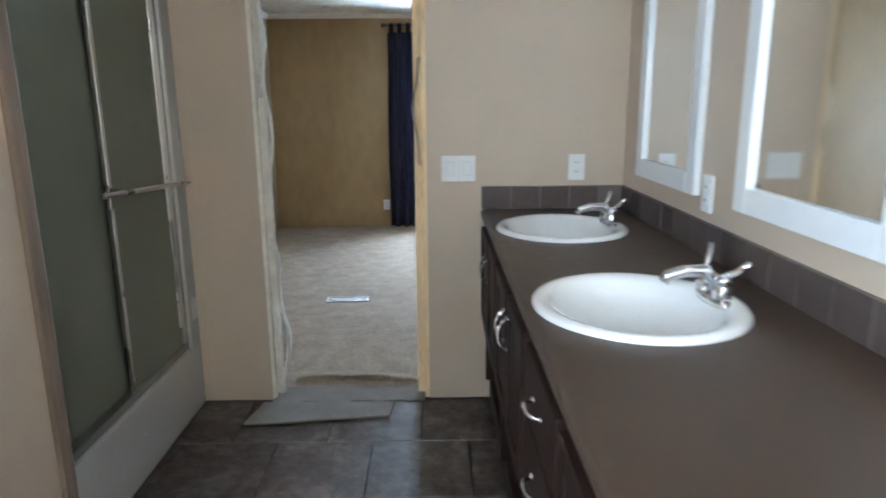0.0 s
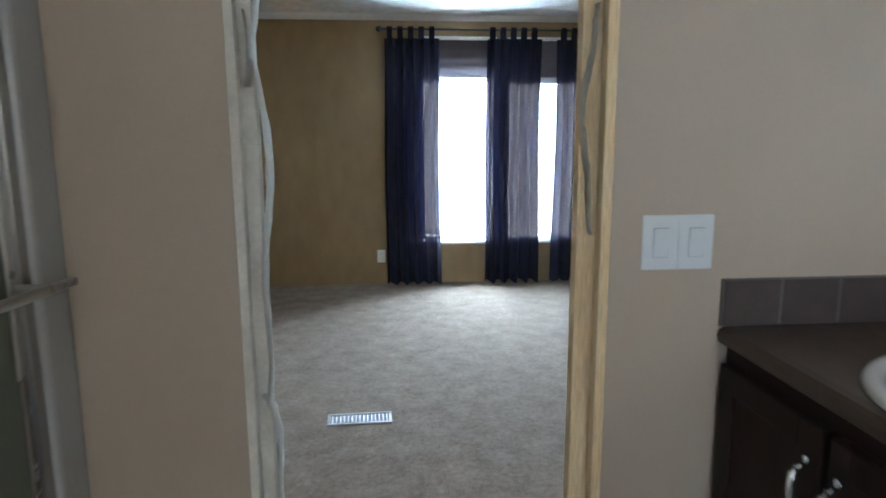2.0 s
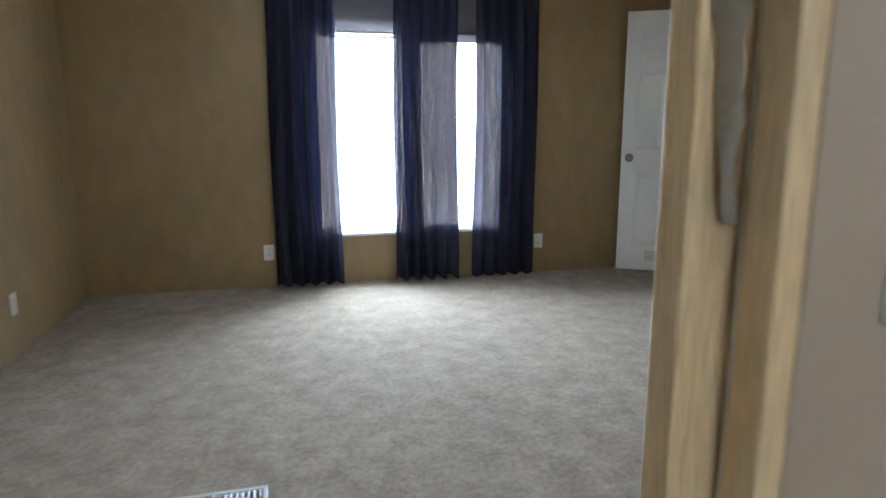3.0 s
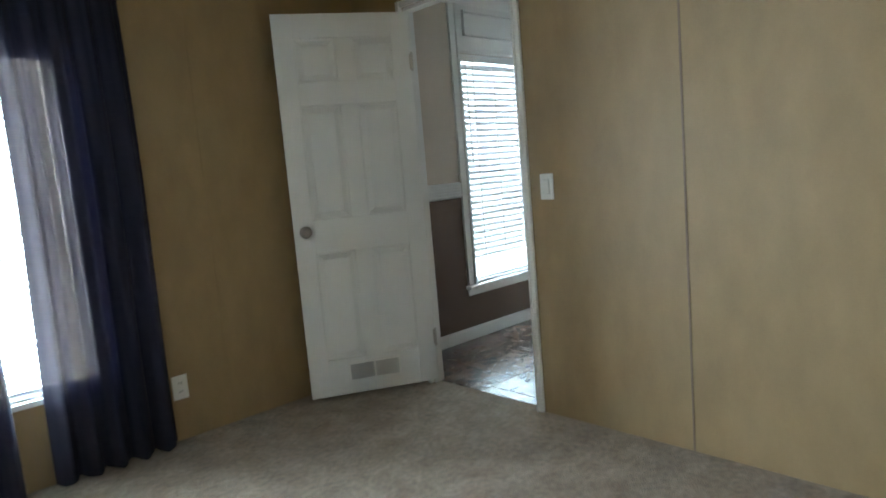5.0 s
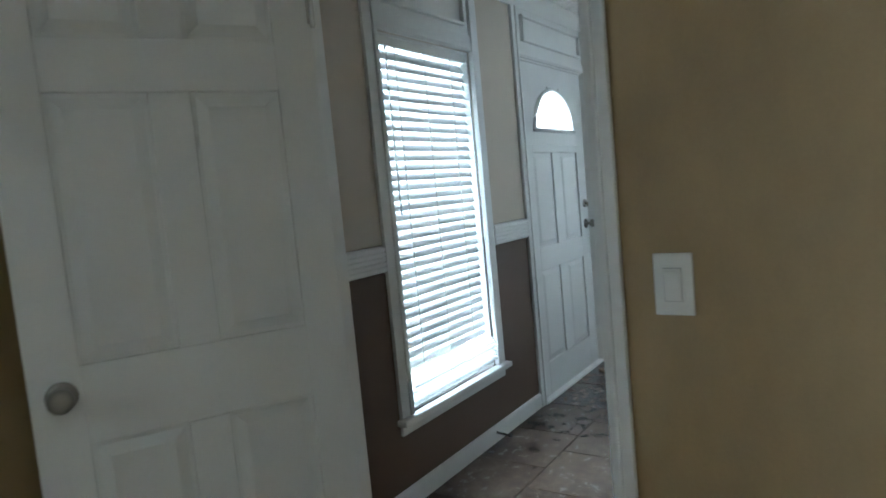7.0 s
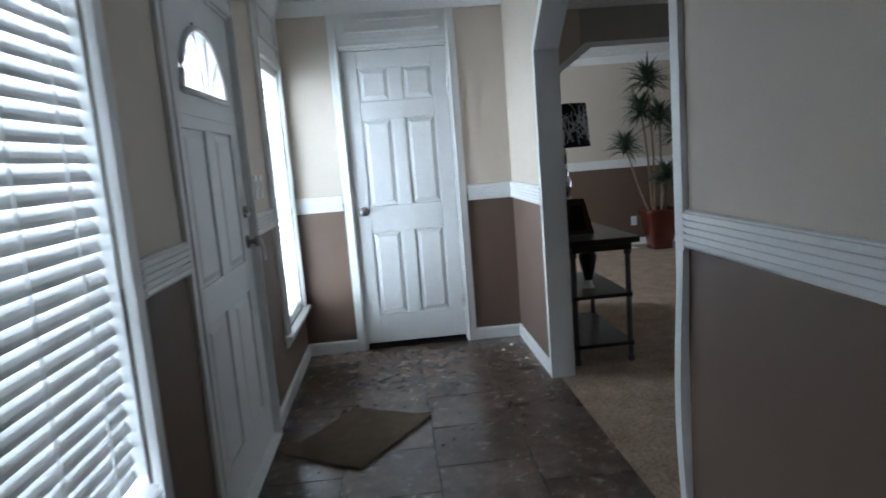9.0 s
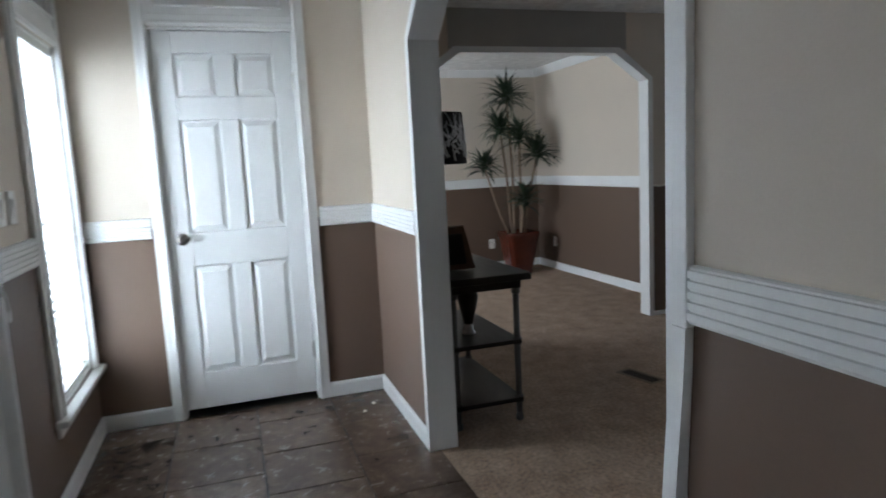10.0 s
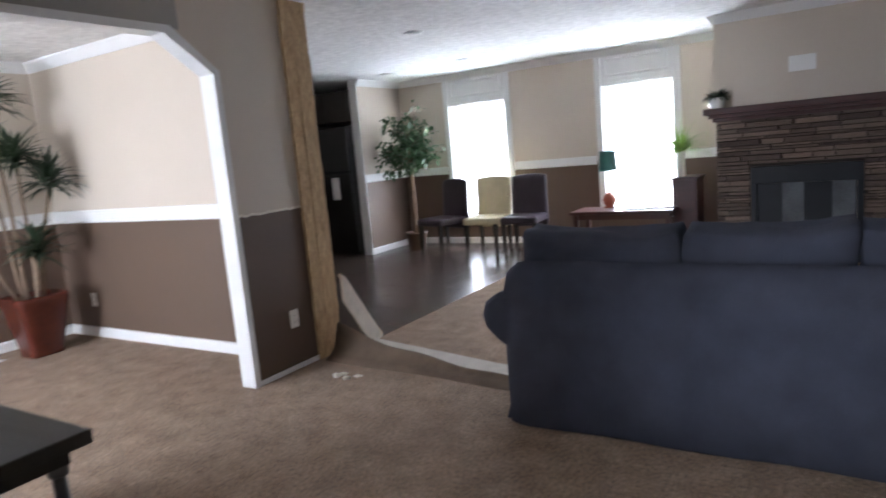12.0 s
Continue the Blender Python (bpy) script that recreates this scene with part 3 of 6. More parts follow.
for a0, a1 in ((0.1, 2.09), (3.16, CLOSET_X)):
    run_profile("baseboard", "white baseboard", BASE, "y", NY, -1, a0, a1)
for a0, a1 in ((HALL_S, -1.195), (-0.345, NY)):
    run_profile("baseboard", "white baseboard", BASE, "x", CLOSET_X, -1, a0, a1)
run_profile("baseboard", "white baseboard", BASE, "y", HALL_S, 1, 0.1, ARCH1_A - 0.055)
run_profile("baseboard", "white baseboard", BASE, "y", HALL_S, 1, ARCH1_B + 0.03, CLOSET_X)
run_profile("baseboard", "white baseboard", BASE, "x", CORNER_X, -1, CORNER_S, NY)
run_profile("baseboard", "white baseboard", BASE, "y", CORNER_S, 1, ARCH_X + 0.1, CORNER_X)
run_profile("baseboard", "white baseboard", BASE, "y", SY, 1, 3.15, 7.64)
run_profile("baseboard", "white baseboard", BASE, "x", 7.64, -1, SY, -8.33)
for a0, a1 in ((0.1, 0.78), (1.695, 2.085), (3.165, 3.61), ):
    run_profile("chair_rail", "white fluted chair rail", RAIL, "y", NY, -1, a0, a1)
for a0, a1 in ((HALL_S, -1.205), (-0.335, NY)):
    run_profile("chair_rail", "white fluted chair rail", RAIL, "x", CLOSET_X, -1, a0, a1)
run_profile("chair_rail", "white fluted chair rail", RAIL, "y", HALL_S, 1, 0.1, ARCH1_A - 0.055)
run_profile("chair_rail", "white fluted chair rail", RAIL, "y", HALL_S, 1, ARCH1_B + 0.03, CLOSET_X)
run_profile("chair_rail", "white fluted chair rail", RAIL, "x", CORNER_X, -1, CORNER_S, NY)
run_profile("chair_rail", "white fluted chair rail", RAIL, "y", CORNER_S, 1, ARCH_X + 0.1, CORNER_X)
for a0, a1 in ((3.15, 3.66), (4.71, 5.84), (6.90, 7.64)):
    run_profile("chair_rail", "white fluted chair rail", RAIL, "y", SY, 1, a0, a1)
run_profile("chair_rail", "white fluted chair rail", RAIL, "x", 7.64, -1, SY, -8.33)
trim("trim", "white corner trim of the kitchen wall", (7.625, 7.755, -8.33, -8.315, 0, H))


def arch_trim(axis, w0, w1, h0, h1, low, top, run, face, nosing, bent=None):
    """Flat white lining round an opening with slanted corners, with a narrow edge on both faces."""
    t = 0.012
    ins = [(h0, 0), (h0, low), (h0 + run, top), (h1 - run, top), (h1, low), (h1, 0)]
    c = Vector(((h0 + h1) / 2, 1.0))

    def shift(p, d):
        u, z = p
        return (u + d if u < c.x else u - d, z - (d if z > 1.9 else d * 0.45 if z > 0 else 0))
    bm = bmesh.new()
    for p, q in zip(ins, ins[1:]):
        prism(bm, [p, q, shift(q, t), shift(p, t)], axis, w0 - 0.004, w1 + 0.004)
    for f, s in ((w0, -1), (w1, 1)):
        for p, q in zip(ins, ins[1:]):
            a, b = sorted((f, f + s * nosing))
            prism(bm, [shift(p, t), shift(q, t), shift(q, -face), shift(p, -face)], axis, a, b)
    return bm


struct("trim", arch_trim("y", LIV_N, HALL_S, ARCH1_A, ARCH1_B, 1.845, 2.14, 0.36, 0.032, 0.014), M["white"],
       "white lining of the hall opening", category="trim")
struct("trim", arch_trim("x", ARCH_X, ARCH_X + 0.1, ARCH2_A, ARCH2_B, 1.885, 2.09, 0.29, 0.03, 0.012), M["white"],
       "white lining of the arch", category="trim")


def casing(axis, w, sign, a0, a1, z0, z1, width=0.055, header=0.0, sill=False):
    """White casing round an opening on one face of a wall; header: a panelled box above it up to the cornice."""
    d = 0.018
    c = new("casing")
    tagged(c, "white painted casing round an opening", "trim", kind="structure")

    def put(name, u0, u1, v0, v1, depth, b=0.004):
        t = bmesh.new()
        o0, o1 = sorted((w, w + sign * depth))
        if axis == "y":
            box(t, u0, u1, o0, o1, v0, v1, b)
        else:
            box(t, o0, o1, u0, u1, v0, v1, b)
        return part(name, t, M["white"], c)
    top = (H - 0.083) if header else z1 + width
    for u0, u1, q0, q1 in ((a0 - width, a0, a0 - width * 0.35, a0 - 0.002), (a1, a1 + width, a1 + 0.002, a1 + width * 0.35)):
        o = put("side_casing", u0, u1, z0, top, d)
        part("bead", put_bead(axis, w, sign, q0, q1, z0, top, d + 0.008), M["white"], o)
    o = put("head_casing", a0, a1, z1, z1 + width, d)
    part("bead", put_bead(axis, w, sign, a0, a1, z1 + 0.008, z1 + width * 0.45, d + 0.006), M["white"], o)
    if header:
        o = put("header_panel", a0, a1, z1 + width, top, 0.010, 0.002)
        m = 0.05
        u0, u1, v0, v1 = a0 + m, a1 - m, z1 + width + 0.035, top - 0.035
        for r in ((u0, u1, v0, v0 + 0.016), (u0, u1, v1 - 0.016, v1), (u0, u0 + 0.016, v0 + 0.016, v1 - 0.016), (u1 - 0.016, u1, v0 + 0.016, v1 - 0.016)):
            part("panel_moulding", put_bead(axis, w, sign, *r, 0.032), M["white"], o)
    if sill:
        put("sill", a0 - width - 0.02, a1 + width + 0.02, z0 - 0.028, z0, 0.05, 0.008)
        put("sill_apron", a0 - width, a1 + width, z0 - 0.075, z0 - 0.028, 0.014)
    return c


def put_bead(axis, w, sign, u0, u1, v0, v1, depth):
    o0, o1 = sorted((w, w + sign * depth))
    return boxes((u0, u1, o0, o1, v0, v1) if axis == "y" else (o0, o1, u0, u1, v0, v1), bevel=0.005)


casing("y", NY, -1, 0.865, 1.605, 0.385, 1.975, 0.08, True, True)
casing("y", NY, -1, 3.70, 4.36, 0.37, 1.955, 0.08, True, True)
casing("y", NY, -1, 2.14, 3.11, 0.0, 2.02, 0.055, True)
casing("x", CLOSET_X, -1, -1.135, -0.405, 0.0, 2.075, 0.06, True)
casing("x", 0.0, -1, DOOR_A, DOOR_B, 0.0, DOOR_H, 0.035)
for a0, a1, z0, z1 in WIN_S:
    casing("y", SY, 1, a0, a1, z0, z1, 0.085, True, True)
# door linings
def door_lining(name, label, sides, head):
    c = tagged(new(name), label, "trim", kind="structure")
    for r in sides:
        part("side_lining", boxes(r, bevel=0.002), M["white"], c)
    part("head_lining", boxes(head, bevel=0.002), M["white"], c)


door_lining("door_lining", "white lining of the bedroom doorway", [(0.0, 0.066, DOOR_A, DOOR_A + 0.018, 0, DOOR_H), (0.0, 0.066, DOOR_B - 0.014, DOOR_B, 0, DOOR_H)],
            (0.0, 0.066, DOOR_A + 0.018, DOOR_B - 0.014, DOOR_H - 0.018, DOOR_H))
door_lining("door_lining", "white lining of the closet doorway", [(CLOSET_X - 0.001, CLOSET_X + 0.1, -1.135, -1.1255, 0, 2.075), (CLOSET_X - 0.001, CLOSET_X + 0.1, -0.4165, -0.405, 0, 2.075)],
            (CLOSET_X - 0.001, CLOSET_X + 0.1, -1.1255, -0.4165, 2.06, 2.075))
door_lining("door_lining", "white lining of the entry doorway", [(2.10, 2.14, -0.001, 0.15, 0, 2.03), (3.11, 3.15, -0.001, 0.15, 0, 2.03)], (2.14, 3.11, 0.0, 0.15, 2.01, 2.03))


# ---- windows: frame, sashes and panes in the thickness of the wall ----
def window(name, a0, a1, z0, z1, y_out, s, label):
    """A single-hung window; s: +1 where outside lies to the north."""
    w = thing(name, pose((a0 + a1) / 2, y_out, z0), label, "window")
    tagged(w, kind="structure")
    hw, h = (a1 - a0) / 2, z1 - z0
    f = 0.035
    y0, y1 = sorted((0.0, 0.05 * s))
    part("window_frame", boxes((-hw, -hw + f, y0, y1, 0, h), (hw - f, hw, y0, y1, 0, h), (-hw + f, hw - f, y0, y1, 0, f),
                               (-hw + f, hw - f, y0, y1, h - f, h), bevel=0.004), M["white"], w)
    part("meeting_rail", boxes((-hw + f, hw - f, y0 + 0.008, y1 - 0.008, h * 0.47, h * 0.47 + 0.02), bevel=0.004), M["white"], w)
    for za, zb in ((f, h * 0.47), (h * 0.47 + 0.02, h - f)):
        p = part("pane", boxes((-hw + f, hw - f, 0.022 * s - 0.002, 0.022 * s + 0.002, za, zb)), M["glass"], w)
        p.visible_shadow = False
    # plain lining of the opening
    b0, b1 = sorted((-0.09 * s, 0.0))
    part("reveal", boxes((-hw + 0.001, -hw + 0.012, b0, b1, 0.001, h - 0.001), (hw - 0.012, hw - 0.001, b0, b1, 0.001, h - 0.001),
                         (-hw + 0.012, hw - 0.012, b0, b1, h - 0.012, h - 0.001), (-hw + 0.012, hw - 0.012, b0, b1, 0.001, 0.012)), M["white"], w)
    return w


for i, (a0, a1, z0, z1) in enumerate([q for q in WIN_N if q[2] > 0]):
    window("window_%d" % (i + 1), a0, a1, z0, z1, 0.095, 1, "white-framed sash window full of bright daylight")
for i, (a0, a1, z0, z1) in enumerate(WIN_S):
    window("window_%d" % (i + 7), a0, a1, z0, z1, SY - 0.095, -1, "white-framed sash window full of bright daylight")
window("window_9", -0.45, 0.45, 1.1, 2.1, 0.0, 1, "white-framed bathroom window").matrix_world = pose(SHOWER_X - 0.06, -8.75, 1.1, 0, 0, 90)


# ---- doors ----
def panel_door(name, w, h, t, m, label, rows, hinge_side, knob_z=0.93, lite=False, cols=2):
    """A moulded door: slab from x = 0 to w, its room face at y = 0, thickness t behind it."""
    d = thing(name, m, label, "door")
    tagged(d, kind="structure")
    if lite:
        core = boxes((0.002, w - 0.002, 0.012, t - 0.012, 0.002, 1.56))
        half = [(w / 2 - 0.30 * math.cos(a), 1.605 + 0.255 * math.sin(a)) for a in (math.pi * i / 24 for i in range(25))]
        for y0, y1 in ((0.0, t),):
            prism(core, [(0, 1.52), (w, 1.52), (w, 1.605), (0, 1.605)], "y", y0, y1)
            prism(core, [(0, 1.605)] + half[:13] + [(w / 2, h), (0, h)], "y", y0, y1)
            prism(core, half[12:] + [(w, 1.605), (w, h), (w / 2, h)], "y", y0, y1)
    else:
        core = boxes((0.002, w - 0.002, 0.012, t - 0.012, 0.002, h - 0.002))
    part("core", core, M["door_white"], d)
    st, mul = 0.105 * w / 0.76 + 0.005, 0.10 * w / 0.76
    pw = (w - 2 * st - mul * (cols - 1)) / cols
    fr = bmesh.new()
    for y0, y1 in ((0.0, 0.0125), (t - 0.0125, t)):
        top = 1.52 if lite else h
        box(fr, 0, st, y0, y1, 0, top, 0.004)
        box(fr, w - st, w, y0, y1, 0, top, 0.004)
        edges = [0.0] + [v for r in rows for v in r] + [top]
        for z0, z1 in zip(edges[::2], edges[1::2]):
            box(fr, st - 0.001, w - st + 0.001, y0, y1, z0, z1, 0.004)
        for z0, z1 in rows:
            box(fr, st + pw, st + pw + mul, y0, y1, z0 - 0.001, z1 + 0.001, 0.004)
    box(fr, 0, 0.003, 0.002, t - 0.002, 0, top)
    box(fr, w - 0.003, w, 0.002, t - 0.002, 0, top)
    part("stiles_and_rails", fr, M["door_white"], d)
    for z0, z1 in rows:
        for c in range(cols):
            x0 = st + c * (pw + mul)
            for y, s in ((0.0115, -1), (t - 0.0115, 1)):
                pb = bmesh.new()
                a, b = 0.010, 0.036
                lo = [pb.verts.new((x, y, z)) for x, z in ((x0 + a, z0 + a), (x0 + pw - a, z0 + a), (x0 + pw - a, z1 - a), (x0 + a, z1 - a))]
                hi = [pb.verts.new((x, y + s * 0.0095, z)) for x, z in ((x0 + b, z0 + b), (x0 + pw - b, z0 + b), (x0 + pw - b, z1 - b), (x0 + b, z1 - b))]
                pb.faces.new(hi)
                for i in range(4):
                    pb.faces.new((lo[i], lo[(i + 1) % 4], hi[(i + 1) % 4], hi[i]))
                bmesh.ops.recalc_face_normals(pb, faces=pb.faces)
                if s > 0 and pb.faces[0].normal.y < 0 or s < 0 and pb.faces[0].normal.y > 0:
                    bmesh.ops.reverse_faces(pb, faces=pb.faces)
                part("panel", pb, M["door_white"], d)
    kx = 0.062 if hinge_side == "right" else w - 0.062
    for y, s in ((0, -1), (t, 1)):
        kb = bmesh.new()
        turned(kb, [(0.032, 0), (0.033, 0.004), (0.028, 0.008), (0.012, 0.012), (0.011, 0.03), (0.022, 0.036), (0.027, 0.046),
                    (0.026, 0.056), (0.016, 0.062), (0.006, 0.0625)], pose(kx, y, knob_z, 90 * (1 if s < 0 else -1)), 20)
        part("door_knob", kb, M["knob"], d, "satin nickel door knob", smooth=True)
    hx = w if hinge_side == "right" else 0.0
    for z in ((0.25, h / 2 + 0.03, h - 0.26) if lite else (0.25, h - 0.26)):
        hb = bmesh.new()
        turned(hb, [(0.005, -0.05), (0.007, -0.045), (0.007, 0.045), (0.005, 0.05)], pose(hx, -0.005, z), 10)
        box(hb, hx - 0.012, hx + 0.006, -0.002, 0.001, z - 0.04, z + 0.04)
        part("hinge", hb, M["dark_metal"] if lite else M["nickel"], d, "grey metal hinge")
    return d


ROWS = [(0.20, 0.79), (0.97, 1.56), (1.68, 1.90)]
# closet door at the end of the hall, seen from the west: local x runs south (-y)
closet = panel_door("door_1", 0.705, 2.015, 0.035, pose(CLOSET_X + 0.012, -0.418, 0.042, 0, 0, -90),
                    "closed white six-panel closet door with a nickel knob", ROWS, "right", 0.94)
# bedroom door, standing open against the corner
HX, HY, EX, EY = -0.006, -0.48, -0.622, -0.145
ang = math.degrees(math.atan2(HY - EY, HX - EX))
leaf = panel_door("door_2", 0.712, 2.025, 0.035, pose(EX, EY, 0.025, 0, 0, ang),
                  "open white six-panel bedroom door with a louvred vent", ROWS, "right", 0.91)
vb = bmesh.new()
box(vb, 0.21, 0.50, -0.008, 0.0, 0.075, 0.175, 0.003)
part("vent_frame", vb, M["plastic"], leaf)
for i in range(10):
    z = 0.085 + i * 0.0085
    for x0, x1 in ((0.222, 0.35), (0.36, 0.488)):
        sb = bmesh.new()
        box(sb, x0, x1, -0.0015, 0.0015, -0.0032, 0.0032)
        o = part("vent_slat", sb, M["steel_grey"], leaf)
        o.matrix_basis = pose(0, -0.0095, z, 35)
# entry door in the north wall: local x runs west to east, room face to the south
entry = panel_door("door_3", 0.955, 2.0, 0.045, pose(2.148, 0.012, 0.012), "white steel entry door with a leaded fan window",
                   [(0.20, 0.76), (0.90, 1.47)], "left", 0.98, lite=True)
# the fan light: a half-round pane with lead lines, in a raised rim
fan = bmesh.new()
cx, zb, rx, rz = 0.4775, 1.605, 0.30, 0.255
arc = [(cx + rx * math.cos(a), zb + rz * math.sin(a)) for a in (math.pi * i / 24 for i in range(25))]
prism(fan, arc, "y", 0.02, 0.024)
part("fan_pane", fan, M["art_glass"], entry, "bright leaded glass").visible_shadow = False
rim = bmesh.new()
tube(rim, [(x, -0.008, z) for x, z in arc], 0.012, 8)
tube(rim, [(cx - rx - 0.012, -0.008, zb), (cx + rx + 0.012, -0.008, zb)], 0.013, 8)
part("fan_rim", rim, M["door_white"], entry, smooth=True)
for q in range(4):
    lb = bmesh.new()
    a = math.pi * (0.2 + 0.2 * q)
    tube(lb, [(cx + 0.1 * math.cos(a) + 0.012 * math.sin(5 * s + q), -0.0075, zb + 0.01 + s * rz * 0.95 * math.sin(a) * 0.98) if s == 0 else
              (cx + (0.1 + (rx - 0.1) * s) * math.cos(a) + 0.012 * math.sin(5 * s + q), -0.0075, zb + 0.01 + (0.07 + 0.2 * s) * math.sin(a))
              for s in (0, 0.25, 0.5, 0.75, 1.0)], 0.003, 6)
    part("lead_line", lb, M["lead"], entry)
db = bmesh.new()
turned(db, [(0.028, 0), (0.03, 0.005), (0.026, 0.014), (0.01, 0.016)], pose(0.89, 0, 1.12, 90), 20)
box(db, 0.884, 0.896, -0.03, -0.012, 1.095, 1.13, 0.003)
part("deadbolt", db, M["nickel"], entry, "nickel deadbolt turn", smooth=False)
kb = bmesh.new()
tube(kb, [(0.893, -0.066, 0.98), (0.893, -0.075, 0.94), (0.89, -0.073, 0.91)], 0.004)
box(kb, 0.875, 0.905, -0.076, -0.073, 0.885, 0.92, 0.002)
part("keys", kb, M["nickel"], entry, "keys hanging in the lock")
trim("threshold", "white door threshold", (2.14, 3.11, -0.03, 0.15, 0.0, 0.012))

run_profile("crown", "white crown moulding", CROWN, "y", -8.2, 1, 0.9, 3.14)
run_profile("crown", "white crown moulding", CROWN, "x", 3.14, 1, SY, -8.2)

# white edge strip of the hall wall, bowed away from it below the chair rail
bt = bmesh.new()
rows = []
for i in range(21):
    s = i / 20
    z = 0.01 + 0.98 * s
    o = 0.022 * math.sin(math.pi * s) ** 1.5
    rows.append([bt.verts.new(p) for p in ((1.737 + o, HALL_S + 0.003, z), (1.737 + o, HALL_S + 0.022 + 0.4 * o, z), (1.777 + o, HALL_S + 0.022 + 0.4 * o, z), (1.777 + o, HALL_S + 0.003, z))])
for p, q in zip(rows, rows[1:]):
    for j in range(4):
        bt.faces.new((p[j], p[(j + 1) % 4], q[(j + 1) % 4], q[j]))
bt.faces.new(rows[0][::-1])
bt.faces.new(rows[-1])
bmesh.ops.recalc_face_normals(bt, faces=bt.faces)
struct("bowed_trim", bt, M["white"], "white corner strip bowing off the wall", category="trim")
trim("corner_strip", "white corner strip of the hall opening", (1.737, 1.777, HALL_S, HALL_S + 0.02, RAIL_B - 0.01, 2.05))


# ================= bathroom =================
def plate(x, y, z, rz, label, w=0.075, h=0.118, kind="outlet", group=""):
    """A wall plate; its back on the wall, its front along local -y."""
    t = thing("wall_plate" if kind == "outlet" else "light_switch", pose(x, y, z, 0, 0, rz), label, "outlet" if kind == "outlet" else "light switch", group)
    part("cover", boxes((-w / 2, w / 2, -0.007, 0, -h / 2, h / 2), bevel=0.004), M["plastic"], t)
    if kind == "outlet":
        for dz in (-0.021, 0.021):
            f = part("socket", boxes((-0.016, 0.016, -0.009, -0.006, dz - 0.014, dz + 0.014), bevel=0.003), M["plastic"], t)
            part("slot", boxes((-0.008, -0.005, -0.0096, -0.0088, dz - 0.004, dz + 0.006), (0.005, 0.008, -0.0096, -0.0088, dz - 0.004, dz + 0.006)), M["dark_metal"], f)
    else:
        part("rocker_frame", boxes((-0.02, 0.02, -0.0085, -0.006, -0.036, 0.036), bevel=0.002), M["plastic"], t)
        # grey sheet that paints the shadow in the groove round the rocker
        part("rocker_gap_shade", boxes((-0.0165, 0.0165, -0.0092, -0.0084, -0.032, 0.032)), M["steel_grey"], t)
        r = part("rocker", boxes((-0.0155, 0.0155, -0.004, 0, -0.031, 0.031), bevel=0.002), M["plastic"], t)
        r.matrix_basis = pose(0, -0.0092, 0, 5)
    return t


plate(-2.752, BATH_Y, 1.128, 0, "white rocker light switch on beige wall", kind="switch", group="switches by the bathroom doorway", w=0.0775)
plate(-2.674, BATH_Y, 1.128, 0, "white rocker light switch on beige wall", kind="switch", group="switches by the bathroom doorway", w=0.0775)
plate(-2.175, BATH_Y, 1.13, 0, "white outlet plate above the backsplash")
plate(MIRROR_X, -5.47, 1.135, -90, "white outlet plate between the mirrors")

VF, VY0, VY1 = -2.584, -8.05, BATH_Y - 0.003


def oval(cx, cy, rx, ry, n, a0, a1):
    return [(cx + rx * math.cos(radians(a0 + (a1 - a0) * i / n)), cy + ry * math.sin(radians(a0 + (a1 - a0) * i / n))) for i in range(n + 1)]


SINKS = [(-2.335, -6.0), (-2.332, -5.03)]
top = bmesh.new()
X0, X1 = -2.61, MIRROR_X - 0.002
cuts = [VY0]
for cx, cy in SINKS:
    a, b = cy - 0.31, cy + 0.31
    cuts += [a, b]
    prism(top, [(X0 + 0.03, a), (cx, a)] + [(x, y) for x, y in oval(cx, cy, 0.215, 0.228, 16, 270, 90)][0:] + [(cx, b), (X0 + 0.03, b)], "z", COUNTER_Z - 0.038, COUNTER_Z)
    prism(top, [(cx, a), (X1, a), (X1, b), (cx, b)] + [(x, y) for x, y in oval(cx, cy, 0.215, 0.228, 16, 90, -90)], "z", COUNTER_Z - 0.038, COUNTER_Z)
cuts = sorted(cuts + [VY1])
for a, b in zip(cuts[::2], cuts[1::2]):
    if b - a > 0.002:
        prism(top, [(X0 + 0.03, a), (X1, a), (X1, b), (X0 + 0.03, b)], "z", COUNTER_Z - 0.038, COUNTER_Z)
prism(top, [(X0 + 0.03, COUNTER_Z), (X0 + 0.012, COUNTER_Z - 0.002), (X0 + 0.003, COUNTER_Z - 0.008), (X0, COUNTER_Z - 0.02), (X0 + 0.003, COUNTER_Z - 0.034), (X0 + 0.012, COUNTER_Z - 0.038), (X0 + 0.03, COUNTER_Z - 0.038)], "y", VY0, VY1)
bmesh.ops.remove_doubles(top, verts=list(top.verts), dist=1e-4)
counter = tagged(part("countertop", top, M["counter"]), "dark brown laminate vanity countertop with rounded front", "countertop")

bsp = thing("backsplash", pose(0, 0, COUNTER_Z + 0.001), "row of brown backsplash tiles with pale joints", "backsplash")
part("bed", boxes((X0 + 0.002, X1 - 0.001, VY1 - 0.006, VY1 + 0.001, 0, 0.105), (X1 - 0.006, X1 + 0.001, VY0, VY1 - 0.006, 0, 0.105)), M["bs_grout"], bsp, "pale tan grout")
tm = finish(boxes((-0.0635, 0.0635, -0.004, 0, 0.002, 0.103), bevel=0.002), "bs_tile", M["bs_tile"])
x = X0 + 0.07
while x < X1 - 0.05:
    o = part("tile", tm, None, bsp)
    o.matrix_basis = pose(x, VY1 - 0.006, 0)
    x += 0.134
y = VY1 - 0.085
while y > VY0 + 0.07:
    o = part("tile", tm, None, bsp)
    o.matrix_basis = pose(X1 - 0.006, y, 0, 0, 0, -90)
    y -= 0.134


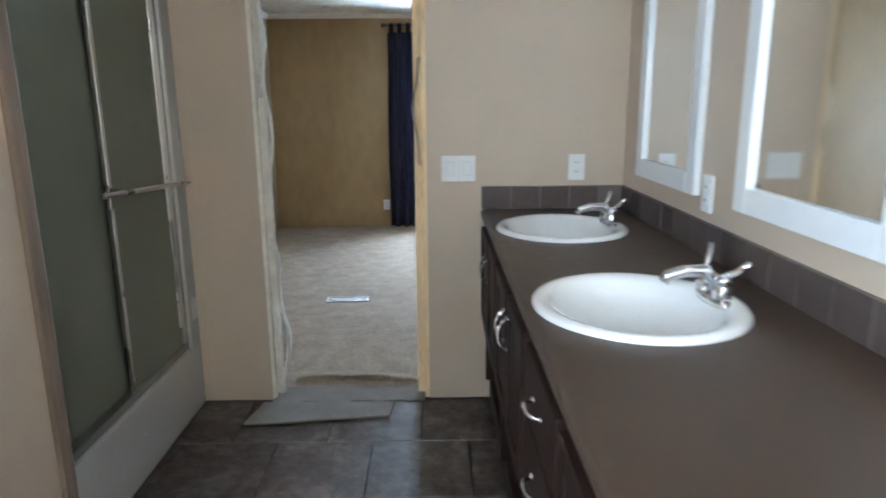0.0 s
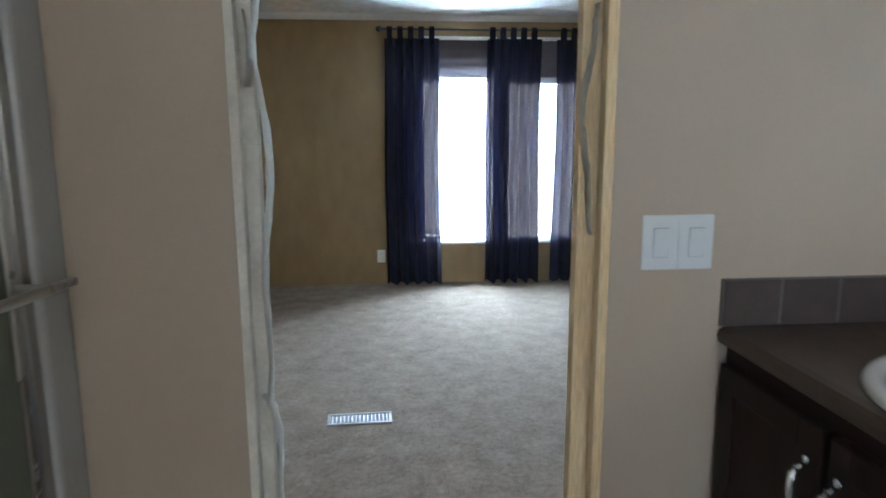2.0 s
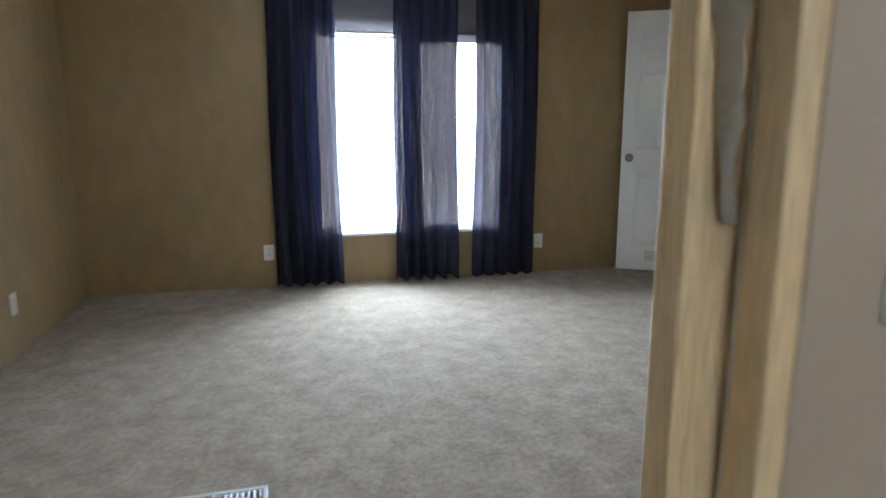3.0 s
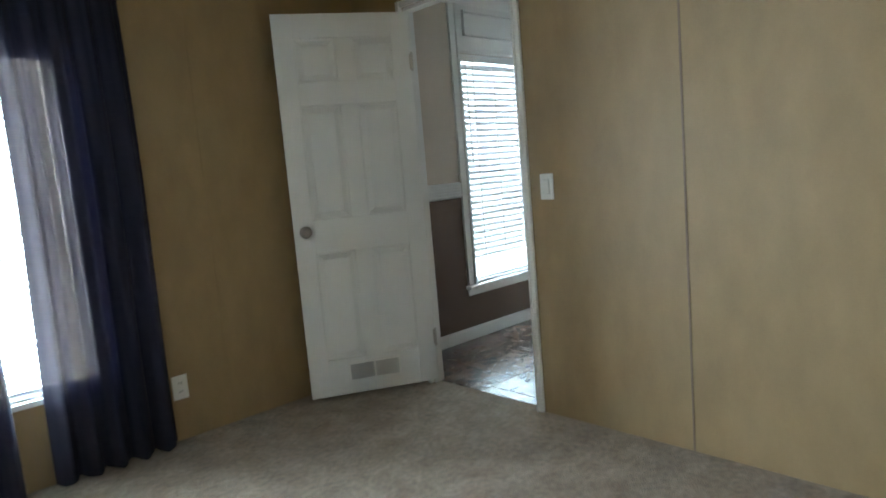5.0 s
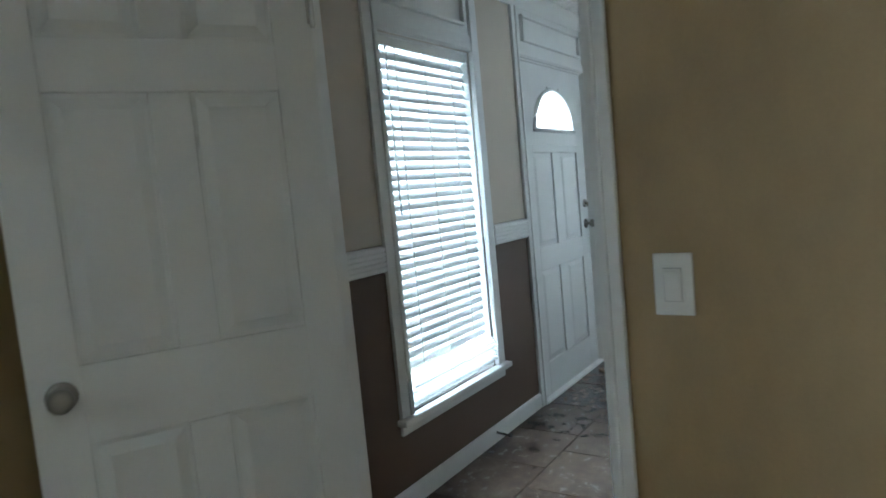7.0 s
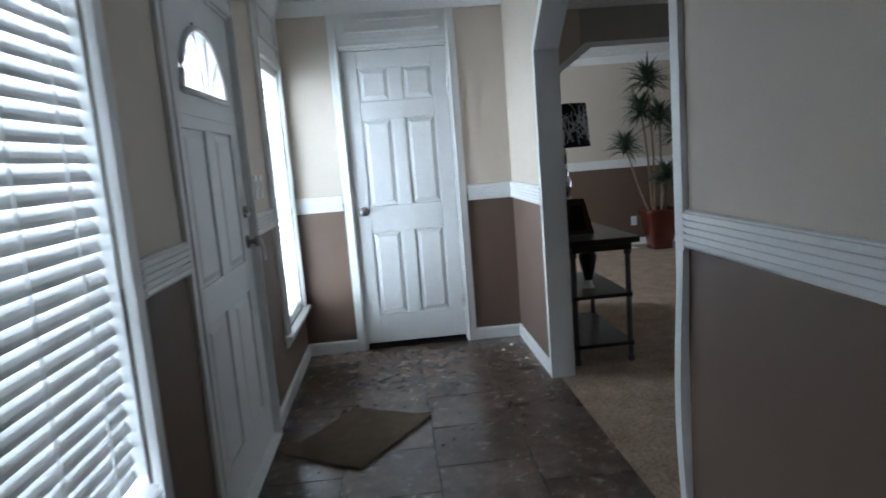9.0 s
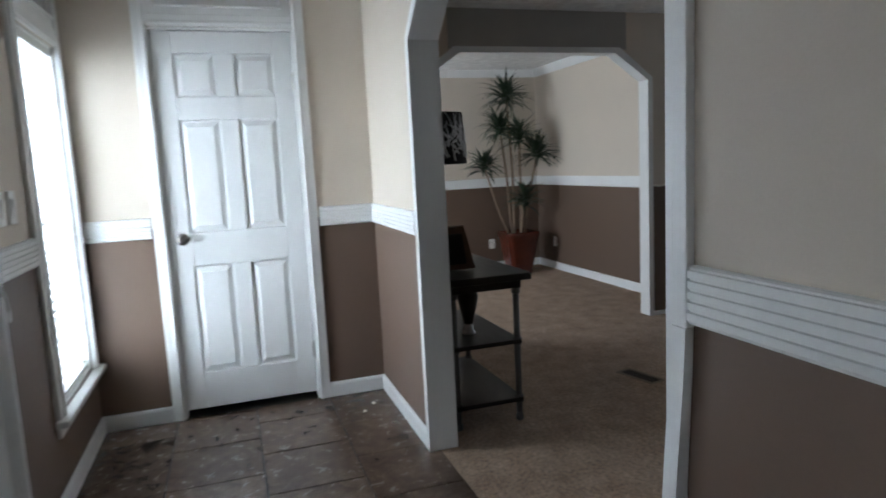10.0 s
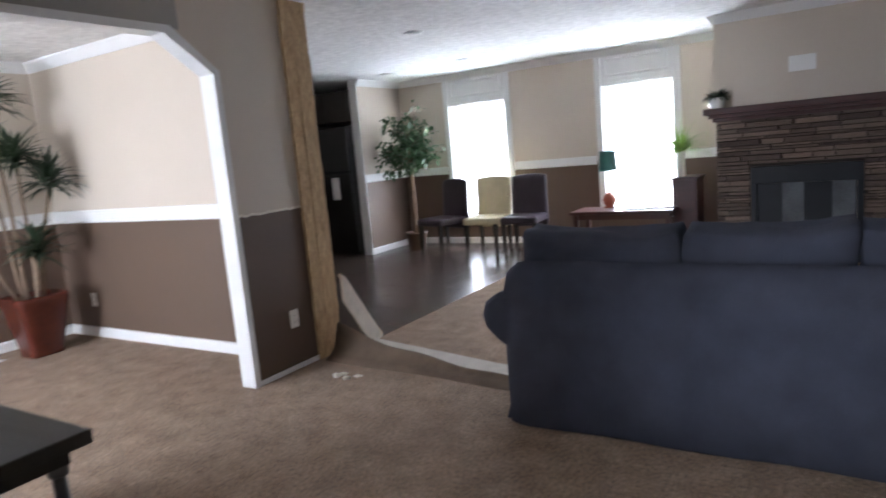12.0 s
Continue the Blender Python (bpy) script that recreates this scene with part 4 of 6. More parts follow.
def pull(bm, x, y, z, vertical=True):
    """A bow-shaped bar pull standing out along -x."""
    a = 0.048
    pts = []
    for i in range(9):
        s = -1 + i / 4
        out = 0.026 * (1 - s ** 4)
        pts.append((x - out, y + (0 if vertical else s * a), z + (s * a if vertical else 0)))
    tube(bm, pts, [0.0045 + 0.002 * (1 - abs(-1 + i / 4)) for i in range(9)], 8)
    for s in (-1, 1):
        m = pose(x, y + (0 if vertical else s * a), z + (s * a if vertical else 0), 0, -90)
        turned(bm, [(0.008, 0), (0.008, 0.003), (0.005, 0.005)], m, 10)
    return bm


def vanity_unit(y0, y1, kind):
    u = thing("vanity_cabinet", pose(VF, 0, 0), "dark red-brown wooden vanity cabinet " + ("with doors over an open niche" if kind == "doors" else "with a stack of drawers"), "cabinet", "vanity cabinets")
    d = MIRROR_X - VF - 0.003
    if kind == "doors":
        for nm, q in (("body", (0.0, d, y0, y1, 0.39, 0.775)), ("top_rail", (0.0, 0.02, y0, y1, 0.775, COUNTER_Z - 0.039)), ("plinth", (0.02, d, y0, y1, 0.0, 0.10)),
                      ("side_panel", (0.0, d, y0, y0 + 0.02, 0.10, 0.39)), ("side_panel", (0.0, d, y1 - 0.02, y1, 0.10, 0.39)), ("back_panel", (d - 0.02, d, y0 + 0.02, y1 - 0.02, 0.10, 0.39))):
            part(nm, boxes(q), M["vanity_wood"], u)
        mid = (y0 + y1) / 2
        for a, b, hy in ((y0 + 0.025, mid - 0.012, mid - 0.04), (mid + 0.012, y1 - 0.025, mid + 0.04)):
            z0, z1 = 0.43, 0.865
            dr = part("door", boxes((-0.018, 0.0, a, b, z0, z1), bevel=0.004), M["vanity_wood"], u)
            r = bmesh.new()
            for q in ((a, a + 0.055, z0, z1), (b - 0.055, b, z0, z1), (a + 0.055, b - 0.055, z0, z0 + 0.055), (a + 0.055, b - 0.055, z1 - 0.055, z1)):
                box(r, -0.026, -0.016, *q, bevel=0.004)
            part("raised_frame", r, M["vanity_wood"], dr)
            part("handle", pull(bmesh.new(), -0.026, hy, 0.75), M["chrome"], dr, "chrome bow handle", smooth=True)
    else:
        part("body", boxes((0.0, d, y0, y1, 0.10, 0.775)), M["vanity_wood"], u)
        part("top_rail", boxes((0.0, 0.02, y0, y1, 0.775, COUNTER_Z - 0.039)), M["vanity_wood"], u)
        part("plinth", boxes((0.02, d, y0, y1, 0.0, 0.10)), M["vanity_wood"], u)
        for i in range(4):
            z0 = 0.125 + i * 0.19
            dr = part("drawer", boxes((-0.02, 0.0, y0 + 0.02, y1 - 0.02, z0, z0 + 0.165), bevel=0.005), M["vanity_wood"], u)
            part("handle", pull(bmesh.new(), -0.02, (y0 + y1) / 2, z0 + 0.083, False), M["chrome"], dr, "chrome bow handle", smooth=True)
    return u


vanity_unit(-5.27, VY1, "doors")
vanity_unit(-5.99, -5.27, "doors")
vanity_unit(-6.43, -5.99, "drawers")
vanity_unit(-7.15, -6.43, "doors")
vanity_unit(VY0, -7.15, "doors")


def sink(cx, cy):
    s = thing("sink", pose(cx, cy, COUNTER_Z + 0.001), "oval white drop-in washbasin with chrome faucet", "sink", "vanity sinks")
    rings = [(1.0, 0.0), (1.0, 0.006), (0.975, 0.014), (0.93, 0.016), (0.88, 0.012), (0.84, 0.0), (0.78, -0.03), (0.66, -0.085), (0.45, -0.125), (0.2, -0.14), (0.08, -0.142)]
    b = bmesh.new()
    loops = []
    for r, z in rings:
        sh = -0.022 * max(0, (1 - r)) / 0.9 * 1.6 if r < 0.93 else 0
        loops.append([b.verts.new((0.252 * r * math.cos(a) * (0.95 if r < 0.9 else 1) + sh, 0.266 * r * math.sin(a), z)) for a in (2 * math.pi * i / 48 for i in range(48))])
    for p, q in zip(loops, loops[1:]):
        for i in range(48):
            b.faces.new((p[i], p[(i + 1) % 48], q[(i + 1) % 48], q[i]))
    b.faces.new(loops[-1])
    part("basin", b, M["china"], s, smooth=True)
    part("drain", turned(bmesh.new(), [(0.022, -0.141), (0.022, -0.138), (0.014, -0.1375)], pose(-0.04, 0, 0), 16), M["chrome"], s, smooth=True)
    f = part("faucet_base", turned(bmesh.new(), [(0.026, 0.0), (0.026, 0.012), (0.02, 0.02), (0.012, 0.021)], pose(0.18, 0, 0.012) @ Matrix.Diagonal((1, 3.0, 1, 1)), 24), M["chrome"], s, smooth=True)
    sp = bmesh.new()
    tube(sp, [(0.18, 0, 0.03), (0.185, 0, 0.06), (0.155, 0, 0.085), (0.11, 0, 0.085), (0.07, 0, 0.074), (0.06, 0, 0.058)], [0.02, 0.018, 0.017, 0.015, 0.014, 0.014], 14)
    part("spout", sp, M["chrome"], f, smooth=True)
    for sgn in (-1, 1):
        h = bmesh.new()
        turned(h, [(0.021, 0.03), (0.022, 0.036), (0.018, 0.06), (0.016, 0.07), (0.02, 0.074), (0.012, 0.086)], pose(0.18, sgn * 0.052, 0), 16)
        tube(h, [(0.18, sgn * 0.052, 0.08), (0.20, sgn * 0.08, 0.105), (0.212, sgn * 0.105, 0.125)], [0.009, 0.008, 0.009], 10)
        part("lever_handle", h, M["chrome"], f, smooth=True)
    return s


for cx, cy in SINKS:
    sink(cx, cy)


def wall_mirror(y0, y1, z0, z1):
    m = thing("wall_mirror", pose(MIRROR_X, 0, 0), "rectangular mirror in a wide white wooden frame", "mirror", "bathroom mirrors")
    w = 0.072
    part("frame", boxes((-0.026, -0.001, y0, y0 + w, z0, z1), (-0.026, -0.001, y1 - w, y1, z0, z1), (-0.026, -0.001, y0 + w, y1 - w, z0, z0 + w), (-0.026, -0.001, y0 + w, y1 - w, z1 - w, z1), bevel=0.005), M["white"], m)
    part("mirror_pane", boxes((-0.012, -0.002, y0 + w - 0.004, y1 - w + 0.004, z0 + w - 0.004, z1 - w + 0.004)), M["mirror"], m)
    return m


wall_mirror(-5.405, -4.785, 1.12, 2.02)
wall_mirror(-6.37, -5.69, 1.12, 2.02)

# shower
sh = thing("shower", pose(SHOWER_X, 0, 0), "white shower stall with frosted sliding doors and chrome frame", "shower")
SA, SB, SC = -5.66, -4.65, 0.32
part("curb", boxes((-0.62, 0.0, -5.69, -4.54, 0.0, SC), bevel=0.012), M["fibreglass"], sh, "white fibreglass curb")
for y0, y1 in ((SB, -4.54), (-5.705, SA)):
    part("post", boxes((-0.10, 0.0, y0, y1, SC - 0.01, 2.1), bevel=0.012), M["fibreglass"], sh, "white fibreglass post")
part("lintel", boxes((-0.10, 0.0, SA, SB, 1.98, 2.1), bevel=0.012), M["fibreglass"], sh)
part("back_wall", boxes((-0.63, -0.60, -5.69, -4.54, SC, 2.1)), M["fibreglass"], sh)
fr = bmesh.new()
for r in ((SA, SA + 0.03, SC, 1.98), (SB - 0.03, SB, SC, 1.98), (SA + 0.03, SB - 0.03, SC, SC + 0.035), (SA + 0.03, SB - 0.03, 1.94, 1.98)):
    box(fr, -0.065, -0.012, *r, bevel=0.002)
part("door_frame", fr, M["frame_metal"], sh, "dull metal door frame")
for y0, y1, xo in ((-5.19, -4.68, -0.03), (-5.63, -5.13, -0.052)):
    g = part("sliding_door", boxes((xo - 0.003, xo + 0.003, y0, y1, SC + 0.035, 1.94)), M["frosted"], sh, "frosted glass sliding door")
    part("stile", boxes((xo - 0.009, xo + 0.009, y0, y0 + 0.022, SC + 0.035, 1.94), (xo - 0.009, xo + 0.009, y1 - 0.022, y1, SC + 0.035, 1.94), bevel=0.003), M["nickel"], g)
bar = bmesh.new()
tube(bar, [(0.045, -5.36, 1.13), (0.045, -4.62, 1.088)], 0.0095, 12)
for y in (-5.18, -4.69):
    tube(bar, [(-0.022, y, 1.128 if y < -5 else 1.092), (0.045, y, 1.12 if y < -5 else 1.092)], 0.008, 10)
part("towel_bar", bar, M["nickel"], sh, "chrome towel bar", smooth=True)
struct("corner_trim", boxes((SHOWER_X - 0.002, SHOWER_X + 0.036, -5.765, -5.708, 0.0, H - 0.002), bevel=0.006), M["old_wood"], "brown wooden corner strip beside the shower", category="trim")

# unfinished doorway between bathroom and bedroom
dw = thing("rough_door_jamb", pose(0, 0, 0), "bare pine studs of an unfinished doorway", "door jamb")
YB = BATH_Y
for s, xa, xb in ((1, -2.879, -2.915), (-1, -3.612, -3.588)):
    def jamb(x, y0, y1, back=0.05):
        return boxes((min(x, x + s * back), max(x, x + s * back), y0, y1, 0.0, 2.13), bevel=0.004)
    part("stud", jamb(xa, YB + 0.003, YB + 0.040), M["lumber"] if s > 0 else M["gypsum"], dw)
    part("stud", jamb(xb, BED_S - 0.042, BED_S - 0.002, 0.08), M["lumber"] if s > 0 else M["gypsum"], dw)
    # shallow fill; on the right its dark colour stands for the gap's shade
    part("gap_fill", jamb(xa + s * 0.03, YB + 0.040, BED_S - 0.042, 0.02), M["gap_shade"] if s > 0 else M["gypsum"], dw)
    part("batten", jamb(xa + s * 0.004, YB + 0.043, YB + 0.051, 0.025), M["gypsum"], dw)
part("head", boxes((OPN_A, OPN_B, BATH_Y + 0.004, BED_S - 0.004, 2.13, 2.165), bevel=0.004), M["lumber"], dw)


def torn_strip(x, y, z0, z1, wide, bulge, seed, label, out=1):
    """A torn paper strip that hangs wavy off a jamb."""
    rnd = random.Random(seed)
    b = bmesh.new()
    n = 26
    cols = []
    for i in range(n + 1):
        s = i / n
        z = z0 + (z1 - z0) * s
        w = wide * (0.55 + 0.45 * math.sin(3.1 * s)) * (0.8 + 0.4 * rnd.random())
        o = bulge * math.sin(math.pi * s) ** 0.6 * (0.7 + 0.3 * math.sin(9 * s + seed)) + 0.003
        cols.append([b.verts.new((x + out * o, y - w / 2 + 0.008 * rnd.random(), z)), b.verts.new((x + out * (o + 0.008), y + rnd.uniform(-0.01, 0.01), z)), b.verts.new((x + out * o * 0.6, y + w / 2, z))])
    for p, q in zip(cols, cols[1:]):
        for j in (0, 1):
            b.faces.new((p[j], p[j + 1], q[j + 1], q[j]))
    bmesh.ops.solidify(b, geom=list(b.faces), thickness=0.003)
    o = part("torn_strip", b, M["gypsum"], None, "", smooth=True)
    return tagged(o, label, "torn paper", "torn strips on the door jambs")


torn_strip(OPN_B - 0.024, -4.487, 1.14, 1.62, 0.05, 0.03, 3, "torn white wall paper hanging off the studs", -1)
torn_strip(OPN_A + 0.022, -4.475, 0.0, 0.80, 0.10, 0.07, 5, "white plastic strip bulging off the door jamb")
torn_strip(OPN_A + 0.022, -4.465, 0.75, 1.60, 0.08, 0.04, 8, "torn white wall paper hanging off the studs")
torn_strip(OPN_A + 0.022, -4.485, 1.45, 2.1, 0.08, 0.04, 11, "torn white wall paper hanging off the studs")

strip = bmesh.new()
rnd = random.Random(4)
nn = 28
lo, hi = [], []
for i in range(nn + 1):
    x = OPN_A + 0.006 + (OPN_B - OPN_A - 0.03) * i / nn
    lo.append((x, BATH_Y - 0.04 + rnd.uniform(-0.012, 0.012)))
    hi.append((x, SEAM_Y + 0.01))
prism(strip, lo + hi[::-1], "z", -0.002, 0.008)
tagged(part("carpet_edge", strip, M["remnant"]), "frayed loose carpet edge across the doorway", "carpet edge")
fold = bmesh.new()
rows = []
for i in range(41):
    q = i / 40
    x, y = -3.565 + 0.70 * q, -4.30 + 0.02 * math.sin(5 * q) + 0.004 * math.sin(31 * q)
    h = (0.02 + 0.006 * math.sin(13 * q)) * math.sin(math.pi * q) ** 0.4 + 0.002
    rows.append([fold.verts.new((x, y + d, z)) for d, z in ((-0.03, 0.0), (-0.02, h * 0.5), (-0.022, h * 0.95), (0.0, h), (0.035, h * 0.6), (0.08, 0.0))])
for p, q in zip(rows, rows[1:]):
    for j in range(5):
        fold.faces.new((p[j], p[j + 1], q[j + 1], q[j]))
bmesh.ops.recalc_face_normals(fold, faces=fold.faces)
tagged(part("carpet_fold", fold, M["bed_carpet"], None, "", smooth=True), "low wrinkle in the loose beige carpet", "carpet fold")
rem = bmesh.new()
prism(rem, [(-3.70, -4.80), (-3.66, -4.585), (-3.28, -4.59), (-3.03, -4.60), (-3.045, -4.735), (-3.30, -4.76), (-3.52, -4.79)], "z", 0.0035, 0.013)
tagged(part("carpet_scrap", rem, M["remnant"]), "grey-brown carpet scrap lying on the bathroom floor", "carpet scrap")


# ================= bedroom =================
def curtain(x0, x1, seed, label):
    c = thing("curtain", pose((x0 + x1) / 2, -0.10, 0), label, "curtain", "navy tab-top curtains")
    w = x1 - x0
    rnd = random.Random(seed)
    ph = [rnd.uniform(0, 6.3) for _ in range(4)]
    b = bmesh.new()
    nx, nz = 72, 24
    grid = []
    for j in range(nz + 1):
        z = 0.012 + (2.17 - 0.012) * j / nz
        row = []
        for i in range(nx + 1):
            s = i / nx
            amp = 0.022 + 0.016 * (1 - z / 2.2)
            u = s * w - w / 2
            flare = 1 + 0.045 * (1 - z / 2.2) ** 2
            off = amp * math.sin(s * 6.28 * 5 + ph[0] + 0.25 * math.sin(2 * z + ph[1])) + 0.008 * math.sin(s * 6.28 * 11 + ph[2] + z) 
            if abs(off) > 0.05:
                off = 0.05
            row.append(b.verts.new((u * flare + 0.006 * math.sin(3 * z + ph[3]), off, z + (0.012 * math.sin(s * 31 + ph[1]) if j == 0 else 0) + 0.012 * (j == 0))))
        grid.append(row)
    for j in range(nz):
        for i in range(nx):
            b.faces.new((grid[j][i], grid[j][i + 1], grid[j + 1][i + 1], grid[j + 1][i]))
    part("drape", b, M["curtain"], c, "sheer navy blue cloth", smooth=True)
    for k in range(5):
        s = (k + 0.3) / 4.7
        u = -w / 2 + s * (w - 0.05)
        t = bmesh.new()
        prof = [(-0.02, 2.16), (-0.022, 2.245), (0.0, 2.268), (0.022, 2.245), (0.02, 2.16)]
        lo = [[t.verts.new((u + dx, y, z)) for y, z in prof] for dx in (0, 0.045)]
        for q in range(4):
            t.faces.new((lo[0][q], lo[0][q + 1], lo[1][q + 1], lo[1][q]))
        bmesh.ops.solidify(t, geom=list(t.faces), thickness=0.002)
        part("tab", t, M["curtain"], c)
    return c


curtain(-3.335, -2.86, 1, "sheer navy tab-top curtain beside a bright window")
curtain(-2.445, -1.965, 2, "sheer navy tab-top curtain between two bright windows")
curtain(-1.82, -1.325, 3, "sheer navy tab-top curtain beside a bright window")
rod = thing("curtain_rod", pose(0, -0.10, 2.246), "thin dark metal curtain rod with knob ends", "curtain rod")
part("rod", tube(bmesh.new(), [(-3.33, 0, 0), (-1.30, 0, 0)], 0.0085, 10), M["dark_metal"], rod, smooth=True)
for x, s in ((-3.33, -1), (-1.30, 1)):
    part("finial", turned(bmesh.new(), [(0.010, 0), (0.014, 0.006), (0.008, 0.012), (0.022, 0.03), (0.026, 0.045), (0.018, 0.062), (0.004, 0.07)], pose(x, 0, 0, 0, 90 * s), 14), M["dark_metal"], rod, smooth=True)
for x in (-3.28, -2.2, -1.36):
    part("bracket", boxes((x - 0.008, x + 0.008, 0.0, 0.10, -0.012, -0.004), (x - 0.014, x + 0.014, 0.092, 0.10, -0.04, 0.03), bevel=0.002), M["dark_metal"], rod)

for x0, x1 in ((-3.0, -2.38), (-2.22, -1.6)):
    rs = thing("woven_shade", pose((x0 + x1) / 2, -0.045, 0), "grey woven shade drawn up above the window", "window shade", "raised woven shades")
    w = (x1 - x0) / 2 + 0.03
    b = bmesh.new()
    rows = []
    for j in range(17):
        z = 1.86 + 0.31 * j / 16
        o = 0.018 * abs(math.sin(j * 0.8)) * (1 - j / 18)
        rows.append([b.verts.new((u * w, -o + 0.004 * math.sin(9 * u + j), z)) for u in (-1, -0.5, 0, 0.5, 1)])
    for p, q in zip(rows, rows[1:]):
        for i in range(4):
            b.faces.new((p[i], p[i + 1], q[i + 1], q[i]))
    bmesh.ops.solidify(b, geom=list(b.faces), thickness=0.004)
    part("folded_cloth", b, M["shade_weave"], rs, smooth=True)
    part("head_rail", boxes((-w, w, -0.02, 0.045, 2.165, 2.195), bevel=0.004), M["plastic"], rs)
trim("window_stool", "white window sill", (-3.06, -1.54, -0.03, 0.0, 0.365, 0.39))


def blind(x0, x1, z0, z1, y, tilt, label, pitch=0.043, depth=0.046, group="white slat blinds", up=0.0, heap=0):
    """A white slat blind in a window: head rail, slats, bottom rail, ladder cords and wand."""
    b = thing("window_blind", pose((x0 + x1) / 2, y, 0), label, "blind", group)
    hw = (x1 - x0) / 2 - 0.008
    part("head_rail", boxes((-hw, hw, -0.028, 0.028, z1 - 0.045, z1 - 0.002), bevel=0.004), M["plastic"], b)
    sb = bmesh.new()
    prof = [(-depth / 2, -0.0015), (-depth / 4, 0.0015), (0, 0.0025), (depth / 4, 0.0015), (depth / 2, -0.0015), (depth / 4, -0.001), (0, 0), (-depth / 4, -0.001)]
    prism(sb, prof, "x", -hw, hw)
    sm = finish(sb, "slat", M["blind"])
    for i in range(heap):
        o = part("slat", sm, None, b)
        o.matrix_basis = pose(0.006 * math.sin(2.3 * i), -0.045 + 0.006 * math.sin(1.7 * i), z0 + 0.032 + 0.021 * i, 9 + 3 * math.sin(3 * i), 0, 0.5 * math.sin(4 * i))
    z = z0 + 0.04 + up + 0.023 * heap
    while z < z1 - 0.06:
        o = part("slat", sm, None, b)
        o.matrix_basis = pose(0, 0, z, tilt)
        z += pitch
    part("bottom_rail", boxes((-hw, hw, -0.022, 0.022, z0 + 0.004 + up, z0 + 0.02 + up), bevel=0.004), M["plastic"], b)
    for u in (-0.6, 0.0, 0.6):
        part("ladder_cord", tube(bmesh.new(), [(u * hw, -0.024, z0 + 0.02 + up), (u * hw, -0.024, z1 - 0.04)], 0.0028, 6), M["plastic"], b)
    part("wand", tube(bmesh.new(), [(-hw * 0.82, -0.036, z1 - 0.05), (-hw * 0.80, -0.034, z1 - 0.75)], 0.004, 8), M["plastic"], b, smooth=True)
    return b


blind(-2.24, -1.58, 0.405, 1.85, 0.055, 28, "lowered white mini blind behind sheer curtains", 0.032, 0.03)
plate(-3.392, NY, 0.262, 0, "white outlet plate low on tan wall", group="bedroom outlets")
plate(-1.255, NY, 0.262, 0, "white outlet plate low on tan wall", group="bedroom outlets")
plate(BED_W, -1.2, 0.28, 90, "white outlet plate low on tan wall", group="bedroom outlets")
plate(0.0, -1.335, 1.088, -90, "white rocker light switch beside the bedroom doorway", kind="switch", w=0.072)
for y in (-1.985, -3.2):
    struct("wall_seam", boxes((-0.003, 0.0, y - 0.0045, y + 0.0045, 0, H - 0.05), bevel=0.001), M["old_wood"], "narrow brown batten over a wall seam", category="trim")
for x in (-3.95, -1.0):
    struct("wall_seam", boxes((x - 0.007, x + 0.007, -0.004, 0.0, 0, H - 0.05), bevel=0.0015), M["bed_wall"], "narrow tan batten over a wall seam", category="trim")


def floor_vent(x, y, rz, material, label, l=0.31, w=0.125, rim=None):
    v = thing("floor_vent", pose(x, y, 0.0, 0, 0, rz), label, "floor vent", "floor vents")
    f = 0.016
    part("frame", boxes((-l / 2, l / 2, -w / 2, -w / 2 + f, 0, 0.008), (-l / 2, l / 2, w / 2 - f, w / 2, 0, 0.008), (-l / 2, -l / 2 + f, -w / 2 + f, w / 2 - f, 0, 0.008), (l / 2 - f, l / 2, -w / 2 + f, w / 2 - f, 0, 0.008), bevel=0.003), rim or material, v)
    # dark sheet under the louvres, painted as the shade of an open duct
    part("duct", boxes((-l / 2 + f, l / 2 - f, -w / 2 + f, w / 2 - f, 0.0005, 0.0015)), M["gap_shade"], v, "dark sheet painting the shade in the duct below the grille")
    n = 15
    sm = finish(boxes((-0.004, 0.004, -w / 2 + f, w / 2 - f, 0.0, 0.0035)), "louvre", material)
    for i in range(n):
        o = part("louvre", sm, None, v)
        o.matrix_basis = pose(-l / 2 + f + (l - 2 * f) * (i + 0.5) / n, 0, 0.003, 0, 25)
    return v


floor_vent(-3.48, -2.89, 2, M["bronze"], "grey metal floor register in beige carpet", rim=M["steel_grey"])
floor_vent(-1.41, -3.03, 0, M["bronze"], "dark bronze floor register in beige carpet", rim=M["old_wood"])
floor_vent(3.94, -2.955, 12, M["bronze"], "dark bronze floor register in brown carpet", 0.28, 0.115, M["old_wood"])

# ================= hall =================
blind(0.865, 1.605, 0.40, 1.97, 0.04, 66, "lowered white slat blind with its last slats heaped on the sill", 0.0425, 0.05, heap=6)
blind(3.70, 4.36, 0.385, 1.95, 0.04, 6, "lowered white slat blind in the hall window", 0.0425, 0.05)
plate(3.30, NY, 1.235, 0, "white light switch beside the entry door", kind="switch", group="switches by the entry door")
plate(3.42, NY, 1.235, 0, "white light switch beside the entry door", kind="switch", group="switches by the entry door")
dm = bmesh.new()
rnd = random.Random(9)
out = []
corners = [(2.62, -0.44), (3.12, -0.78), (3.34, -0.38), (2.86, -0.07)]
for (xa, ya), (xb, yb) in zip(corners, corners[1:] + corners[:1]):
    for i in range(10):
        s = i / 10
        out.append((xa + (xb - xa) * s + rnd.uniform(-0.006, 0.006), ya + (yb - ya) * s + rnd.uniform(-0.006, 0.006)))
prism(dm, out, "z", 0.002, 0.014)
tagged(part("door_mat", dm, M["mat_jute"]), "brown coir door mat lying askew on the tiles", "door mat")
ds = bmesh.new()
tube(ds, [(1.54, -0.014, 0.05), (1.54, -0.085, 0.045)], 0.006, 8)
